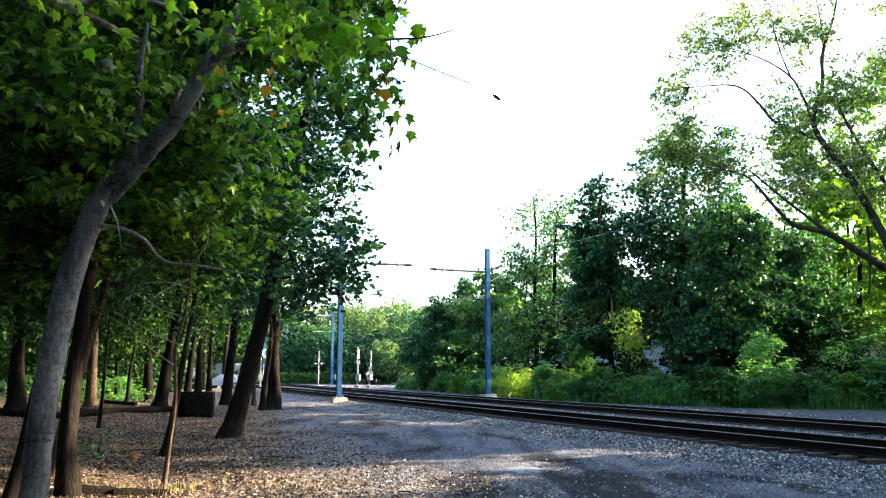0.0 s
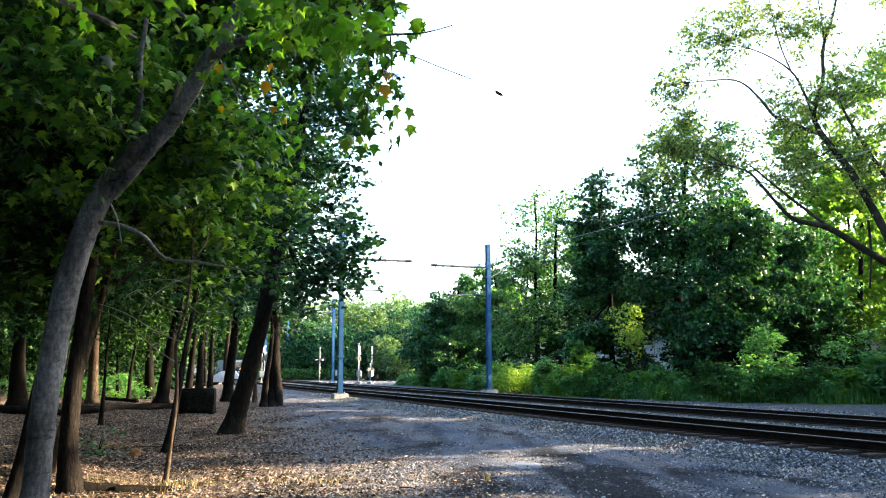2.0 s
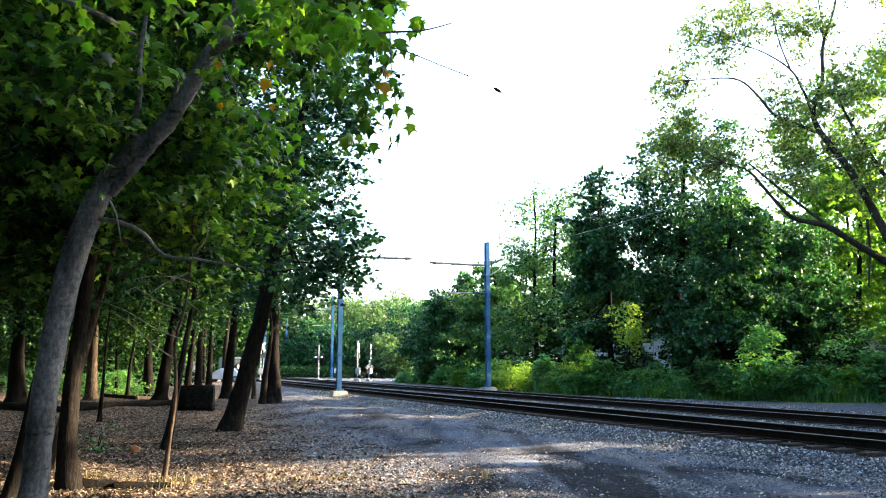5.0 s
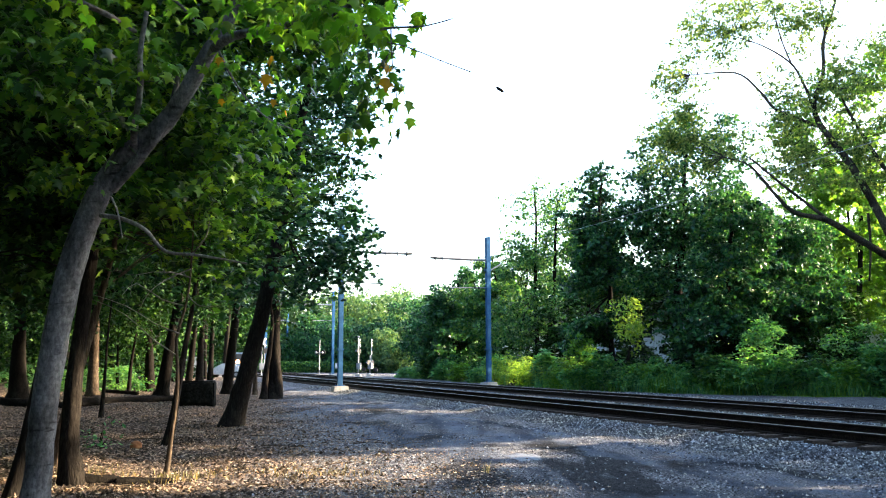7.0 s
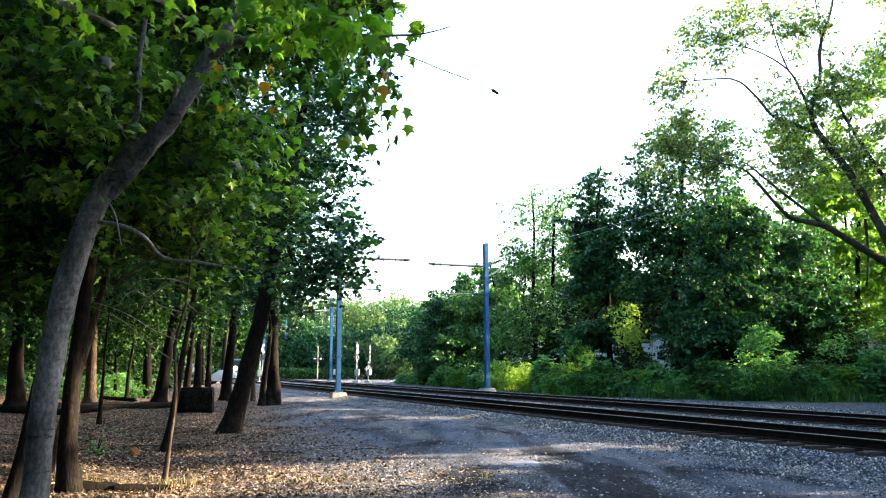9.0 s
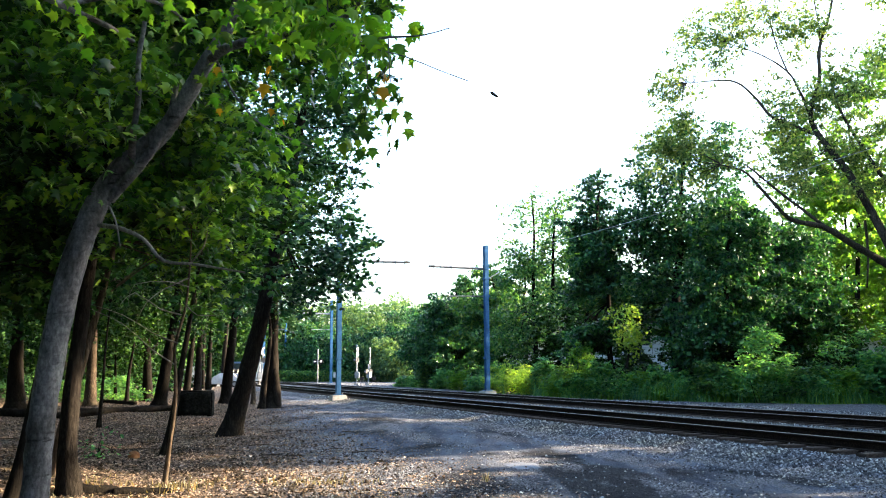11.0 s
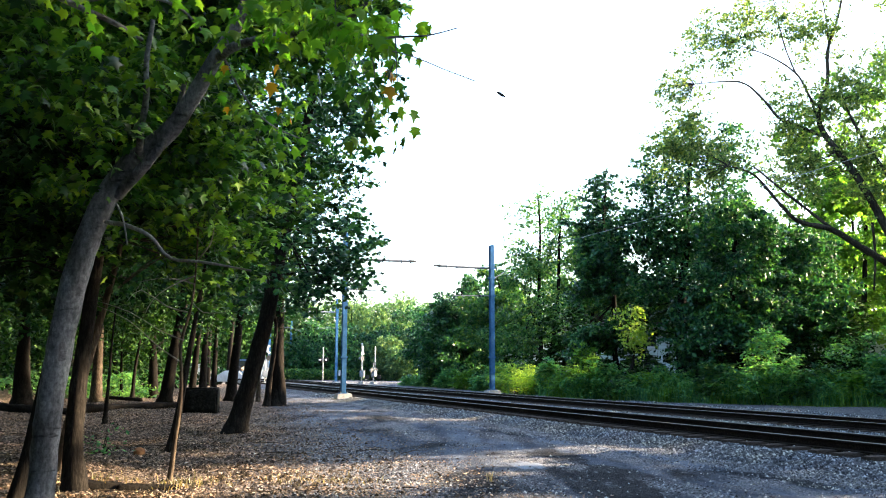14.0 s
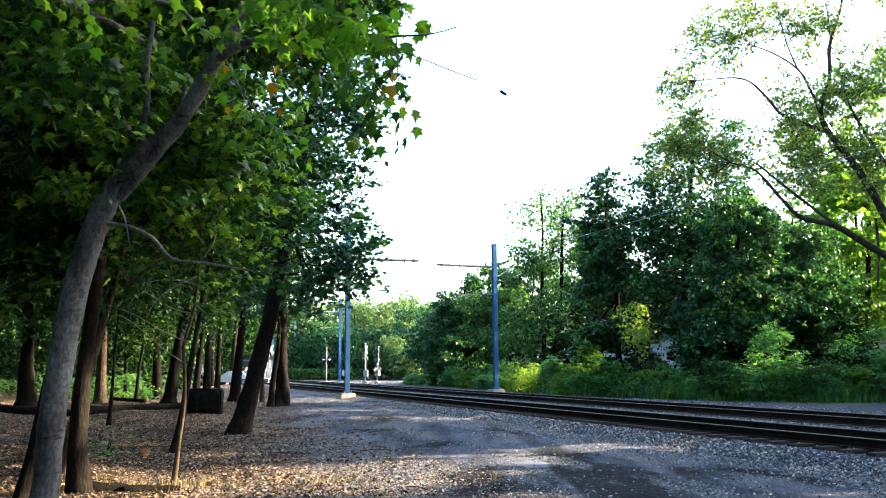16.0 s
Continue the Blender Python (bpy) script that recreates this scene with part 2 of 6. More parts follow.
def ground_material():
    """Grey gravel and packed wheel lanes along the line, leaf mould under the trees."""
    m, n, l, b = mat("gravelly_ground", (0.15, 0.14, 0.13), 0.95)
    fine = noise_tex(n, l, 30, 7, rough=0.8)
    chips = noise_tex(n, l, 11, 6, rough=0.75)
    broad = noise_tex(n, l, 0.3, 4)
    gravel = ramp(n, l, fine, [(0.38, (0.026, 0.027, 0.032)), (0.5, (0.125, 0.128, 0.146)), (0.62, (0.44, 0.445, 0.47))])
    dried = noise_tex(n, l, 0.55, 4, (1.0, 0.5, 1, -20.3), 0.6)
    pack = ramp(n, l, chips, [(0.3, (0.55, 0.55, 0.56)), (0.5, (0.95, 0.95, 0.95)), (0.72, (1.35, 1.33, 1.3))])
    tone = ramp(n, l, dried, [(0.41, (0.02, 0.022, 0.028)), (0.48, (0.082, 0.1, 0.138)), (0.6, (0.145, 0.17, 0.225))])
    mud = mixed(n, l, 1.0, tone, pack, "MULTIPLY")
    mould = ramp(n, l, chips, [(0.36, (0.02, 0.016, 0.013)), (0.5, (0.06, 0.046, 0.037)), (0.62, (0.36, 0.28, 0.22))])
    tc = n.new("ShaderNodeTexCoord")
    sep = n.new("ShaderNodeSeparateXYZ")
    l.new(tc.outputs["Object"], sep.inputs[0])

    def math_node(op, a, c):
        k = n.new("ShaderNodeMath")
        k.operation = op
        for s, v in zip(k.inputs, (a, c)):
            if isinstance(v, (int, float)):
                s.default_value = v
            else:
                l.new(v, s)
        return k.outputs[0]

    # wheel lanes follow the line at three distances from it, frayed by noise
    across = math_node("ADD", math_node("MULTIPLY", sep.outputs["X"], 0.938), math_node("MULTIPLY", sep.outputs["Y"], 0.347))
    across = math_node("ADD", across, math_node("MULTIPLY", math_node("SUBTRACT", broad, 0.5), 1.3))
    lanes = None
    for at, half in ((5.9, 1.3), (7.9, 0.8), (9.2, 0.35)):
        one = math_node("SUBTRACT", 1.0, math_node("DIVIDE", math_node("ABSOLUTE", math_node("SUBTRACT", across, at), 0), half))
        lanes = one if lanes is None else math_node("MAXIMUM", lanes, one)
    worn = noise_tex(n, l, 0.85, 5, (1.0, 0.35, 1, -20.3), 0.65)
    lanes = math_node("ADD", lanes, math_node("MULTIPLY", math_node("SUBTRACT", worn, 0.5), 5.0))
    lanes = math_node("ADD", lanes, math_node("MULTIPLY", math_node("SUBTRACT", chips, 0.5), 1.6))
    lanes = ramp(n, l, lanes, [(0.1, (0, 0, 0)), (0.7, (1, 1, 1))])
    road = mixed(n, l, lanes, gravel, mud)
    # a soaked hollow round the washed patch, its edge frayed
    dx = math_node("DIVIDE", math_node("SUBTRACT", sep.outputs["X"], 2.0), 2.3)
    dy = math_node("DIVIDE", math_node("SUBTRACT", sep.outputs["Y"], 12.9), 1.9)
    hollow = math_node("SUBTRACT", 1.0, math_node("ADD", math_node("MULTIPLY", dx, dx), math_node("MULTIPLY", dy, dy)))
    hollow = math_node("ADD", hollow, math_node("MULTIPLY", math_node("SUBTRACT", worn, 0.5), 6.0))
    hollow = math_node("ADD", hollow, math_node("MULTIPLY", math_node("SUBTRACT", chips, 0.5), 2.0))
    soaked = ramp(n, l, hollow, [(0.15, (0, 0, 0)), (0.75, (1, 1, 1))])
    wet = ramp(n, l, chips, [(0.35, (0.012, 0.012, 0.014)), (0.55, (0.035, 0.036, 0.042)), (0.75, (0.1, 0.1, 0.11))])
    road = mixed(n, l, soaked, road, wet)
    # darker rows of turned stone along the foot of the ballast
    rows = noise_tex(n, l, 1.1, 4, (1.0, 0.12, 1, -20.3), 0.6)
    turned = ramp(n, l, rows, [(0.4, (0.4, 0.4, 0.42)), (0.52, (1.0, 1.0, 1.0))])
    road = mixed(n, l, 0.85, road, turned, "MULTIPLY")
    # the wood's edge runs nearly along y, to the left of the gravel
    edge = math_node("ADD", sep.outputs["X"], math_node("MULTIPLY", sep.outputs["Y"], 0.2))
    edge = math_node("ADD", edge, math_node("MULTIPLY", broad, 5.0))
    k = n.new("ShaderNodeMapRange")
    k.inputs[1].default_value, k.inputs[2].default_value = 1.5, 3.6
    l.new(edge, k.inputs[0])
    l.new(mixed(n, l, k.outputs[0], mould, road), b.inputs["Base Color"])
    rough = ramp(n, l, lanes, [(0.3, (0.95, 0.95, 0.95)), (1.0, (0.82, 0.82, 0.82))])
    l.new(rough, b.inputs["Roughness"])
    bump(n, l, b, math_node("ADD", fine, math_node("MULTIPLY", chips, 1.5)), 1.0, 0.05)
    return m


GROUND = ground_material()

# ---- building helpers ----
TRACK = pose(0, 0, 0, 0, 0, 20.3)  # track space: x across to the far side, y along the rails


def mesh_of(name, bm, material, smooth=False):
    me = bpy.data.meshes.new(name)
    bm.to_mesh(me)
    bm.free()
    me.materials.append(material)
    if smooth:
        me.shade_smooth()
    return me


def part(name, bm, material, parent, label="", smooth=False, at=None):
    """One bmesh (or mesh) as one object under a thing or a part."""
    me = bm if isinstance(bm, bpy.types.Mesh) else mesh_of(name, bm, material, smooth)
    ob = new(name, me)
    ob.parent = parent
    if at is not None:
        ob.matrix_basis = at
    return tagged(ob, label)


def thing(name, m, label, category, group="", kind=""):
    ob = new(name)
    ob.matrix_basis = m
    return tagged(ob, label, category, group, kind)


def solo(name, bm, material, label, category, m=None, smooth=False, kind="", group=""):
    ob = new(name, bm if isinstance(bm, bpy.types.Mesh) else mesh_of(name, bm, material, smooth))
    if m is not None:
        ob.matrix_basis = m
    return tagged(ob, label, category, group, kind)


def box(bm, x0, x1, y0, y1, z0, z1, bevel=0.0):
    r = bmesh.ops.create_cube(bm, size=1, matrix=Matrix.Translation(((x0 + x1) / 2, (y0 + y1) / 2, (z0 + z1) / 2)) @ Matrix.Diagonal((x1 - x0, y1 - y0, z1 - z0, 1)))
    if bevel:
        es = list({e for v in r["verts"] for e in v.link_edges})
        bmesh.ops.bevel(bm, geom=es, offset=bevel, segments=2, affect="EDGES")
    return bm


def cyl(bm, a, b, r0, r1=None, n=12):
    a, b = Vector(a), Vector(b)
    m = Matrix.Translation((a + b) / 2) @ (b - a).to_track_quat("Z", "Y").to_matrix().to_4x4()
    bmesh.ops.create_cone(bm, cap_ends=True, segments=n, radius1=r0, radius2=r0 if r1 is None else r1, depth=(b - a).length, matrix=m)
    return bm


def ball(bm, c, r, stretch=(1, 1, 1), sub=2):
    bmesh.ops.create_icosphere(bm, subdivisions=sub, radius=r, matrix=Matrix.Translation(c) @ Matrix.Diagonal((*stretch, 1)))
    return bm


def flat_mesh(name, verts, faces, material, smooth=False):
    """A mesh from numpy arrays: verts (n, 3) and faces (m, k)."""
    me = bpy.data.meshes.new(name)
    k = faces.shape[1]
    me.vertices.add(len(verts))
    me.vertices.foreach_set("co", np.ascontiguousarray(verts, dtype=np.float32).ravel())
    me.loops.add(faces.size)
    me.loops.foreach_set("vertex_index", np.ascontiguousarray(faces, dtype=np.int32).ravel())
    me.polygons.add(len(faces))
    me.polygons.foreach_set("loop_start", np.arange(0, faces.size, k, dtype=np.int32))
    me.update(calc_edges=True)
    me.validate()
    me.materials.append(material)
    if smooth:
        me.shade_smooth()
    return me


def curve_points(pts, step):
    """A smooth line through the points (Catmull-Rom), with the radius as fourth value."""
    p = np.array(pts, float)
    p = np.vstack([2 * p[0] - p[1], p, 2 * p[-1] - p[-2]])
    out = []
    for i in range(1, len(p) - 2):
        k = max(2, int(np.linalg.norm(p[i + 1, :3] - p[i, :3]) / step))
        for t in np.arange(k) / k:
            out.append(0.5 * (2 * p[i] + (p[i + 1] - p[i - 1]) * t + (2 * p[i - 1] - 5 * p[i] + 4 * p[i + 1] - p[i + 2]) * t * t + (3 * p[i] - p[i - 1] - 3 * p[i + 1] + p[i + 2]) * t ** 3))
    out.append(p[-2])
    return np.array(out)


def tube_arrays(pts, step=0.25, n=10, rough=0.06, seed=0):
    rng = np.random.default_rng(seed)
    c = curve_points(pts, step)
    d = np.gradient(c[:, :3], axis=0)
    d /= np.linalg.norm(d, axis=1)[:, None] + 1e-9
    u = np.zeros_like(d)
    side = np.cross(d[0], (0.3, 1.0, 0.2))
    for k in range(len(d)):
        side = side - d[k] * (side @ d[k])
        side = side / (np.linalg.norm(side) + 1e-9)
        u[k] = side
    v = np.cross(d, u)
    a = np.arange(n) / n * 2 * np.pi
    lump = 1 + rough * rng.standard_normal((len(c), n))
    lump *= 1 + rough * 1.2 * np.sin(2 * a + 3 * rng.random())[None]
    rad = np.maximum(c[:, 3], 0.003)[:, None] * lump
    vs = c[:, None, :3] + rad[..., None] * (np.cos(a)[None, :, None] * u[:, None] + np.sin(a)[None, :, None] * v[:, None])
    i = np.arange((len(c) - 1) * n).reshape(-1, n)
    j = np.roll(i, -1, axis=1)
    f = np.stack([i, j, j + n, i + n], -1).reshape(-1, 4)
    return vs.reshape(-1, 3), f


def tubes(name, lines, material, step=0.25, n=10, rough=0.06, seed=0):
    vs, fs, off = [], [], 0
    for k, pts in enumerate(lines):
        v, f = tube_arrays(pts, step, n, rough, seed + k)
        vs.append(v), fs.append(f + off)
        off += len(v)
    return flat_mesh(name, np.vstack(vs), np.vstack(fs), material, True)


# leaf outlines, unit length, stalk at the origin, tip along +y
MAPLE = [(0, 0), (0.2, 0.02), (0.42, 0.12), (0.3, 0.24), (0.56, 0.5), (0.3, 0.5), (0.17, 0.62), (0, 1.0), (-0.17, 0.62), (-0.3, 0.5), (-0.56, 0.5), (-0.3, 0.24), (-0.42, 0.12), (-0.2, 0.02)]
MAPLE_FAR = [(0, 0), (0.42, 0.12), (0.24, 0.3), (0.55, 0.52), (0.2, 0.6), (0, 1.0), (-0.2, 0.6), (-0.55, 0.52), (-0.24, 0.3), (-0.42, 0.12)]
LOBED = [(0, 0), (0.45, 0.2), (0.52, 0.55), (0.18, 0.58), (0, 1.0), (-0.18, 0.58), (-0.52, 0.55), (-0.45, 0.2)]


def leaf_mesh(name, places, size, outline, material, rng, droop=0.5, tilt=1.0, length=1.0):
    """Many leaves in one mesh: each a folded blade with the given outline."""
    o = np.array(outline, float)
    k = len(o)
    n = len(places)
    s = size * rng.uniform(0.6, 1.25, n)
    blade = np.stack([o[:, 0], o[:, 1] * length, -0.22 * np.abs(o[:, 0]) - 0.12 * o[:, 1] ** 2], -1)
    blade = np.vstack([blade, [[0, 0.4 * length, 0.05]]])
    yaw = rng.uniform(0, 2 * np.pi, n)
    pitch = -droop + rng.normal(0, 0.45 * tilt, n)
    roll = rng.normal(0, 0.5 * tilt, n)
    cy, sy, cp, sp, cr, sr = np.cos(yaw), np.sin(yaw), np.cos(pitch), np.sin(pitch), np.cos(roll), np.sin(roll)
    x, y, z = (blade[None, :, i] * s[:, None] for i in range(3))
    x, z = x * cr[:, None] + z * sr[:, None], -x * sr[:, None] + z * cr[:, None]
    y, z = y * cp[:, None] - z * sp[:, None], y * sp[:, None] + z * cp[:, None]
    x, y = x * cy[:, None] - y * sy[:, None], x * sy[:, None] + y * cy[:, None]
    v = np.stack([x, y, z], -1) + places[:, None]
    f = np.array([[k, i, (i + 1) % k] for i in range(k)])
    f = (f[None] + (np.arange(n) * (k + 1))[:, None, None]).reshape(-1, 3)
    return flat_mesh(name, v.reshape(-1, 3), f, material)


def quad_leaves(name, places, size, material, rng, droop=0.3, tilt=1.3, wide=0.75):
    """Simple two-faced leaves for crowns further off."""
    n = len(places)
    s = size * rng.uniform(0.55, 1.3, n)
    b = np.array([(0, 0, 0), (wide / 2, 0.45, -0.1), (0, 1.0, -0.12), (-wide / 2, 0.45, -0.1)])
    yaw = rng.uniform(0, 2 * np.pi, n)
    pitch = -droop + rng.normal(0, 0.5 * tilt, n)
    roll = rng.normal(0, 0.5 * tilt, n)
    cy, sy, cp, sp, cr, sr = np.cos(yaw), np.sin(yaw), np.cos(pitch), np.sin(pitch), np.cos(roll), np.sin(roll)
    x, y, z = (b[None, :, i] * s[:, None] for i in range(3))
    x, z = x * cr[:, None] + z * sr[:, None], -x * sr[:, None] + z * cr[:, None]
    y, z = y * cp[:, None] - z * sp[:, None], y * sp[:, None] + z * cp[:, None]
    x, y = x * cy[:, None] - y * sy[:, None], x * sy[:, None] + y * cy[:, None]
    v = np.stack([x, y, z], -1) + places[:, None]
    f = np.array([[0, 1, 2, 3]])[None] + (np.arange(n) * 4)[:, None, None]
    return flat_mesh(name, v.reshape(-1, 3), f.reshape(-1, 4), material)


SUNWARD = np.array(Vector((SUN_WAY[0] / flat, SUN_WAY[1] / flat, math.tan(radians(SUN_UP)))).normalized())
# tubes cut free of leaves to put low sun on chosen trunks and road: where it lands, half width, half height
SUN_CUTS = [((-16.8, 41.0, 1.7), 0.55, 1.9), ((-18.6, 48.0, 0.7), 2.2, 0.8), ((-6.8, 45.0, 0.0), 2.9, 0.8), ((-7.4, 38.4, 1.6), 0.4, 1.3),
          ((-2.6, 28.8, 0.0), 1.2, 0.9), ((-4.4, 34.0, 0.0), 0.9, 0.6), ((2.3, 17.3, 0.0), 0.7, 0.55), ((-13.6, 42.0, 1.2), 0.3, 0.9), ((-20.5, 39.0, 1.5), 0.5, 1.5), ((4.5, 52.0, 1.1), 1.8, 0.9), ((9.6, 44.0, 3.9), 0.6, 1.0), ((14.0, 37.6, 2.4), 1.0, 0.8), ((7.3, 45.0, 1.9), 0.8, 0.6)]


def open_to_sun(p):
    """Which leaf places leave the sun cuts free."""
    ok = np.ones(len(p), bool)
    side = np.cross(SUNWARD, (0, 0, 1.0))
    side /= np.linalg.norm(side)
    rise = np.cross(side, SUNWARD)
    for at, wide, tall in SUN_CUTS:
        d = p - np.array(at)
        ok &= ~((d @ SUNWARD > 1.2) & (((d @ side) / wide) ** 2 + ((d @ rise) / tall) ** 2 < 1))
    return ok


def clumped(blobs, clumps, count, rng, size=0.55, shell=0.45):
    """Leaf places in clumps that fill ellipsoids: blobs of (centre, radii). Returns the places and the clumps' centres."""
    w = np.array([np.prod(r) ** 0.67 for _, r in blobs])
    pick = rng.choice(len(blobs), clumps, p=w / w.sum())
    d = rng.standard_normal((clumps, 3))
    d /= np.linalg.norm(d, axis=1)[:, None]
    q = rng.uniform(shell, 1.0, clumps) ** 0.6
    c = np.array([b[0] for b in blobs])[pick] + d * q[:, None] * np.array([b[1] for b in blobs])[pick]
    own = rng.uniform(0.3, 1.0, clumps)
    which = rng.choice(clumps, count, p=own / own.sum())
    # each clump is a stack of flat sprays, with gaps between them
    sprays = 7
    sc = rng.standard_normal((clumps, sprays, 3)) * np.array([1.0, 1.0, 0.8])
    lean = rng.normal(0, 0.35, (clumps, sprays, 2))
    sp = rng.integers(0, sprays, count)
    a, q = rng.uniform(0, 2 * np.pi, count), np.sqrt(rng.random(count)) * 0.85
    disc = np.stack([q * np.cos(a), q * np.sin(a), rng.normal(0, 0.1, count)], -1)
    disc[:, 2] += disc[:, 0] * lean[which, sp, 0] + disc[:, 1] * lean[which, sp, 1] - 0.25 * q ** 2
    p = c[which] + (sc[which, sp] + disc) * size * (0.6 + 0.6 * own[which])[:, None]
    p[:, 2] = np.maximum(p[:, 2], 0.06)
    return p, c


def tree(name, base, line, blobs, leaf, bark, leaf_mat, label, clumps=40, count=4000, far=True, clump=0.55, limbs=6, seed=1,
         outline=MAPLE_FAR, extra=(), group="", droop=0.4, shell=0.45, category="tree"):
    """A tree: a tapered trunk along line (x, y, z, radius) from base, limbs to the crown's clumps, and a crown of leaves."""
    rng = np.random.default_rng(seed)
    base = np.array(base, float)
    top = thing(name, pose(*base), label, category, group)
    pts = [tuple(np.array(p[:3]) - base) + (p[3],) for p in line]
    z0, r0 = pts[0][2], pts[0][3]
    rise = np.array(pts[1][:3]) - np.array(pts[0][:3])
    rise = rise / max(rise[2], 0.3)
    foot = [tuple(np.array(pts[0][:3]) + rise * h) + (r0 * k,) for h, k in ((-0.25, 1.75), (0.08, 1.3), (0.3, 1.08))] + ([] if pts[1][2] - z0 < 0.8 else [tuple(np.array(pts[0][:3]) + rise * 0.6) + (r0,)]) + pts[1:]
    part("trunk", tubes("trunk", [foot], bark, 0.22, 14, 0.035, seed), None, top)
    places, centres = clumped(blobs, clumps, count, rng, clump, shell)
    places = places[open_to_sun(places)]
    places, centres = places - base, centres - base
    stem = curve_points(pts, 0.3)
    order = np.argsort(-np.linalg.norm(centres - centres.mean(0), axis=1))
    for i, k in enumerate(order[:limbs]):
        c = centres[k]
        want = max(c[2] - 0.5 * np.linalg.norm(c[:2] - stem[-1, :2]), 0.42 * stem[-1, 2])
        s = stem[np.argmin(np.abs(stem[:, 2] - want))]
        r = min(max(0.3 * s[3], 0.012), 0.05)
        mid = (s[:3] + c) / 2 + np.array([0, 0, 0.12 * np.linalg.norm(c - s[:3])]) + rng.normal(0, 0.12, 3)
        part("limb", tubes("limb", [[(*s[:3], r), (*mid, r * 0.6), (*c, r * 0.2)]], bark, 0.3, 7, 0.06, seed + i), None, top)
    for i, pts2 in enumerate(extra):
        rel = [tuple(np.array(p[:3]) - base) + (p[3],) for p in pts2]
        part("limb", tubes("limb", [rel], bark, 0.2, 10, 0.05, seed + 50 + i), None, top)
    limb_pts = np.vstack([stem[len(stem) // 3:, :3]] + [curve_points([tuple(np.array(p[:3]) - base) + (p[3],) for p in pts2], 0.3)[:, :3] for pts2 in extra])
    fine = []
    for c in centres[:420]:
        s = limb_pts[np.argmin(((limb_pts - c) ** 2).sum(1) + 0.6 * np.maximum(limb_pts[:, 2] - c[2], 0) ** 2)]
        gap = np.linalg.norm(c - s)
        if 0.15 < gap < 2.0:
            r = min(0.006 + 0.006 * gap, 0.03)
            fine.append([(*s, r), (*((s + c) / 2 + rng.normal(0, 0.07, 3) * gap), r * 0.7), (*(c + (c - s) / gap * 0.3 + rng.normal(0, 0.1, 3)), 0.004)])
    if fine:
        tagged(part("twig_network", tubes("twig_network", fine, bark, 0.8, 4, 0.0, seed), None, top), kind="stuff")
    if far:
        crown = quad_leaves("crown", places, leaf, leaf_mat, rng, droop)
    else:
        crown = leaf_mesh("crown", places, leaf, outline, leaf_mat, rng, droop)
    part("crown", crown, None, top)
    return top


def straight(base, top, r, bend=0.25, seed=0):
    """A slightly wavering trunk line from base to top."""
    rng = np.random.default_rng(seed)
    a, b = np.array(base, float), np.array(top, float)
    out = []
    for t in (0, 0.2, 0.42, 0.62, 0.82, 1.0):
        p = a + (b - a) * t + (rng.normal(0, bend * 0.5, 3) * np.array([1, 1, 0]) if 0 < t else 0)
        out.append((*p, r * (1 - 0.75 * t)))
    return out

# ---- ground ----
def heights(x, y):
    """Low relief: a mounded wood floor to the left, worn ruts in the gravel, a shallow bed of ballast."""
    z = 0.05 * np.sin(x * 0.9 + 1.3) * np.sin(y * 0.55 + 0.4) + 0.025 * np.sin(x * 2.3 + y * 1.1) + 0.015 * np.sin(3.9 * y - 2.2 * x)
    near = np.clip((90 - np.hypot(x, y)) / 60, 0, 1)
    wood = np.clip((-x - 0.2 * y - 0.5) / 4, 0, 1)
    return z * near * (0.4 + 1.8 * wood) - 0.02


def axis(fine, step, far):
    a = np.arange(fine[0], fine[1] + step, step)
    out = np.geomspace(2.0, far, 22)
    return np.concatenate([(fine[0] - out)[::-1], a, fine[1] + out])


gx, gy = axis((-24, 26), 0.32, 2500), axis((-6, 60), 0.32, 2500)
XX, YY = np.meshgrid(gx, gy)
nx, ny = len(gx), len(gy)
gi = np.arange(nx * ny).reshape(ny, nx)
gf = np.stack([gi[:-1, :-1], gi[:-1, 1:], gi[1:, 1:], gi[1:, :-1]], -1).reshape(-1, 4)
gme = flat_mesh("ground", np.stack([XX, YY, heights(XX, YY)], -1).reshape(-1, 3), gf, GROUND, True)
ground = solo("ground", gme, GROUND, "grey gravel and packed mud beside the tracks, leaf mould under trees", "ground", kind="structure")


def pebbles(name, x, y, z, size, material, rng, label):
    """Angular stones: an uneven four-sided cap each, sunk into the ground by its lower half."""
    n = len(x)
    o = np.array([(1, 0, -0.35), (0, 1, -0.35), (-1, 0, -0.35), (0, -1, -0.35), (0, 0, 1)], float)
    f = np.array([(0, 1, 4), (1, 2, 4), (2, 3, 4), (3, 0, 4)])
    v = o[None] * rng.uniform(0.55, 1.3, (n, 5, 1)) + rng.normal(0, 0.18, (n, 5, 3))
    v *= (size * rng.uniform(0.5, 1.5, n) ** 1.5)[:, None, None] * np.array([1, 1, 0.65])
    a = rng.uniform(0, 6.28, n)
    c, s = np.cos(a)[:, None], np.sin(a)[:, None]
    v = np.stack([v[..., 0] * c - v[..., 1] * s, v[..., 0] * s + v[..., 1] * c, v[..., 2]], -1)
    v += np.stack([x, y, z], -1)[:, None]
    ff = (f[None] + (np.arange(n) * 5)[:, None, None]).reshape(-1, 3)
    return solo(name, flat_mesh(name, v.reshape(-1, 3), ff, material), material, label, "gravel", kind="stuff")


rng = np.random.default_rng(11)
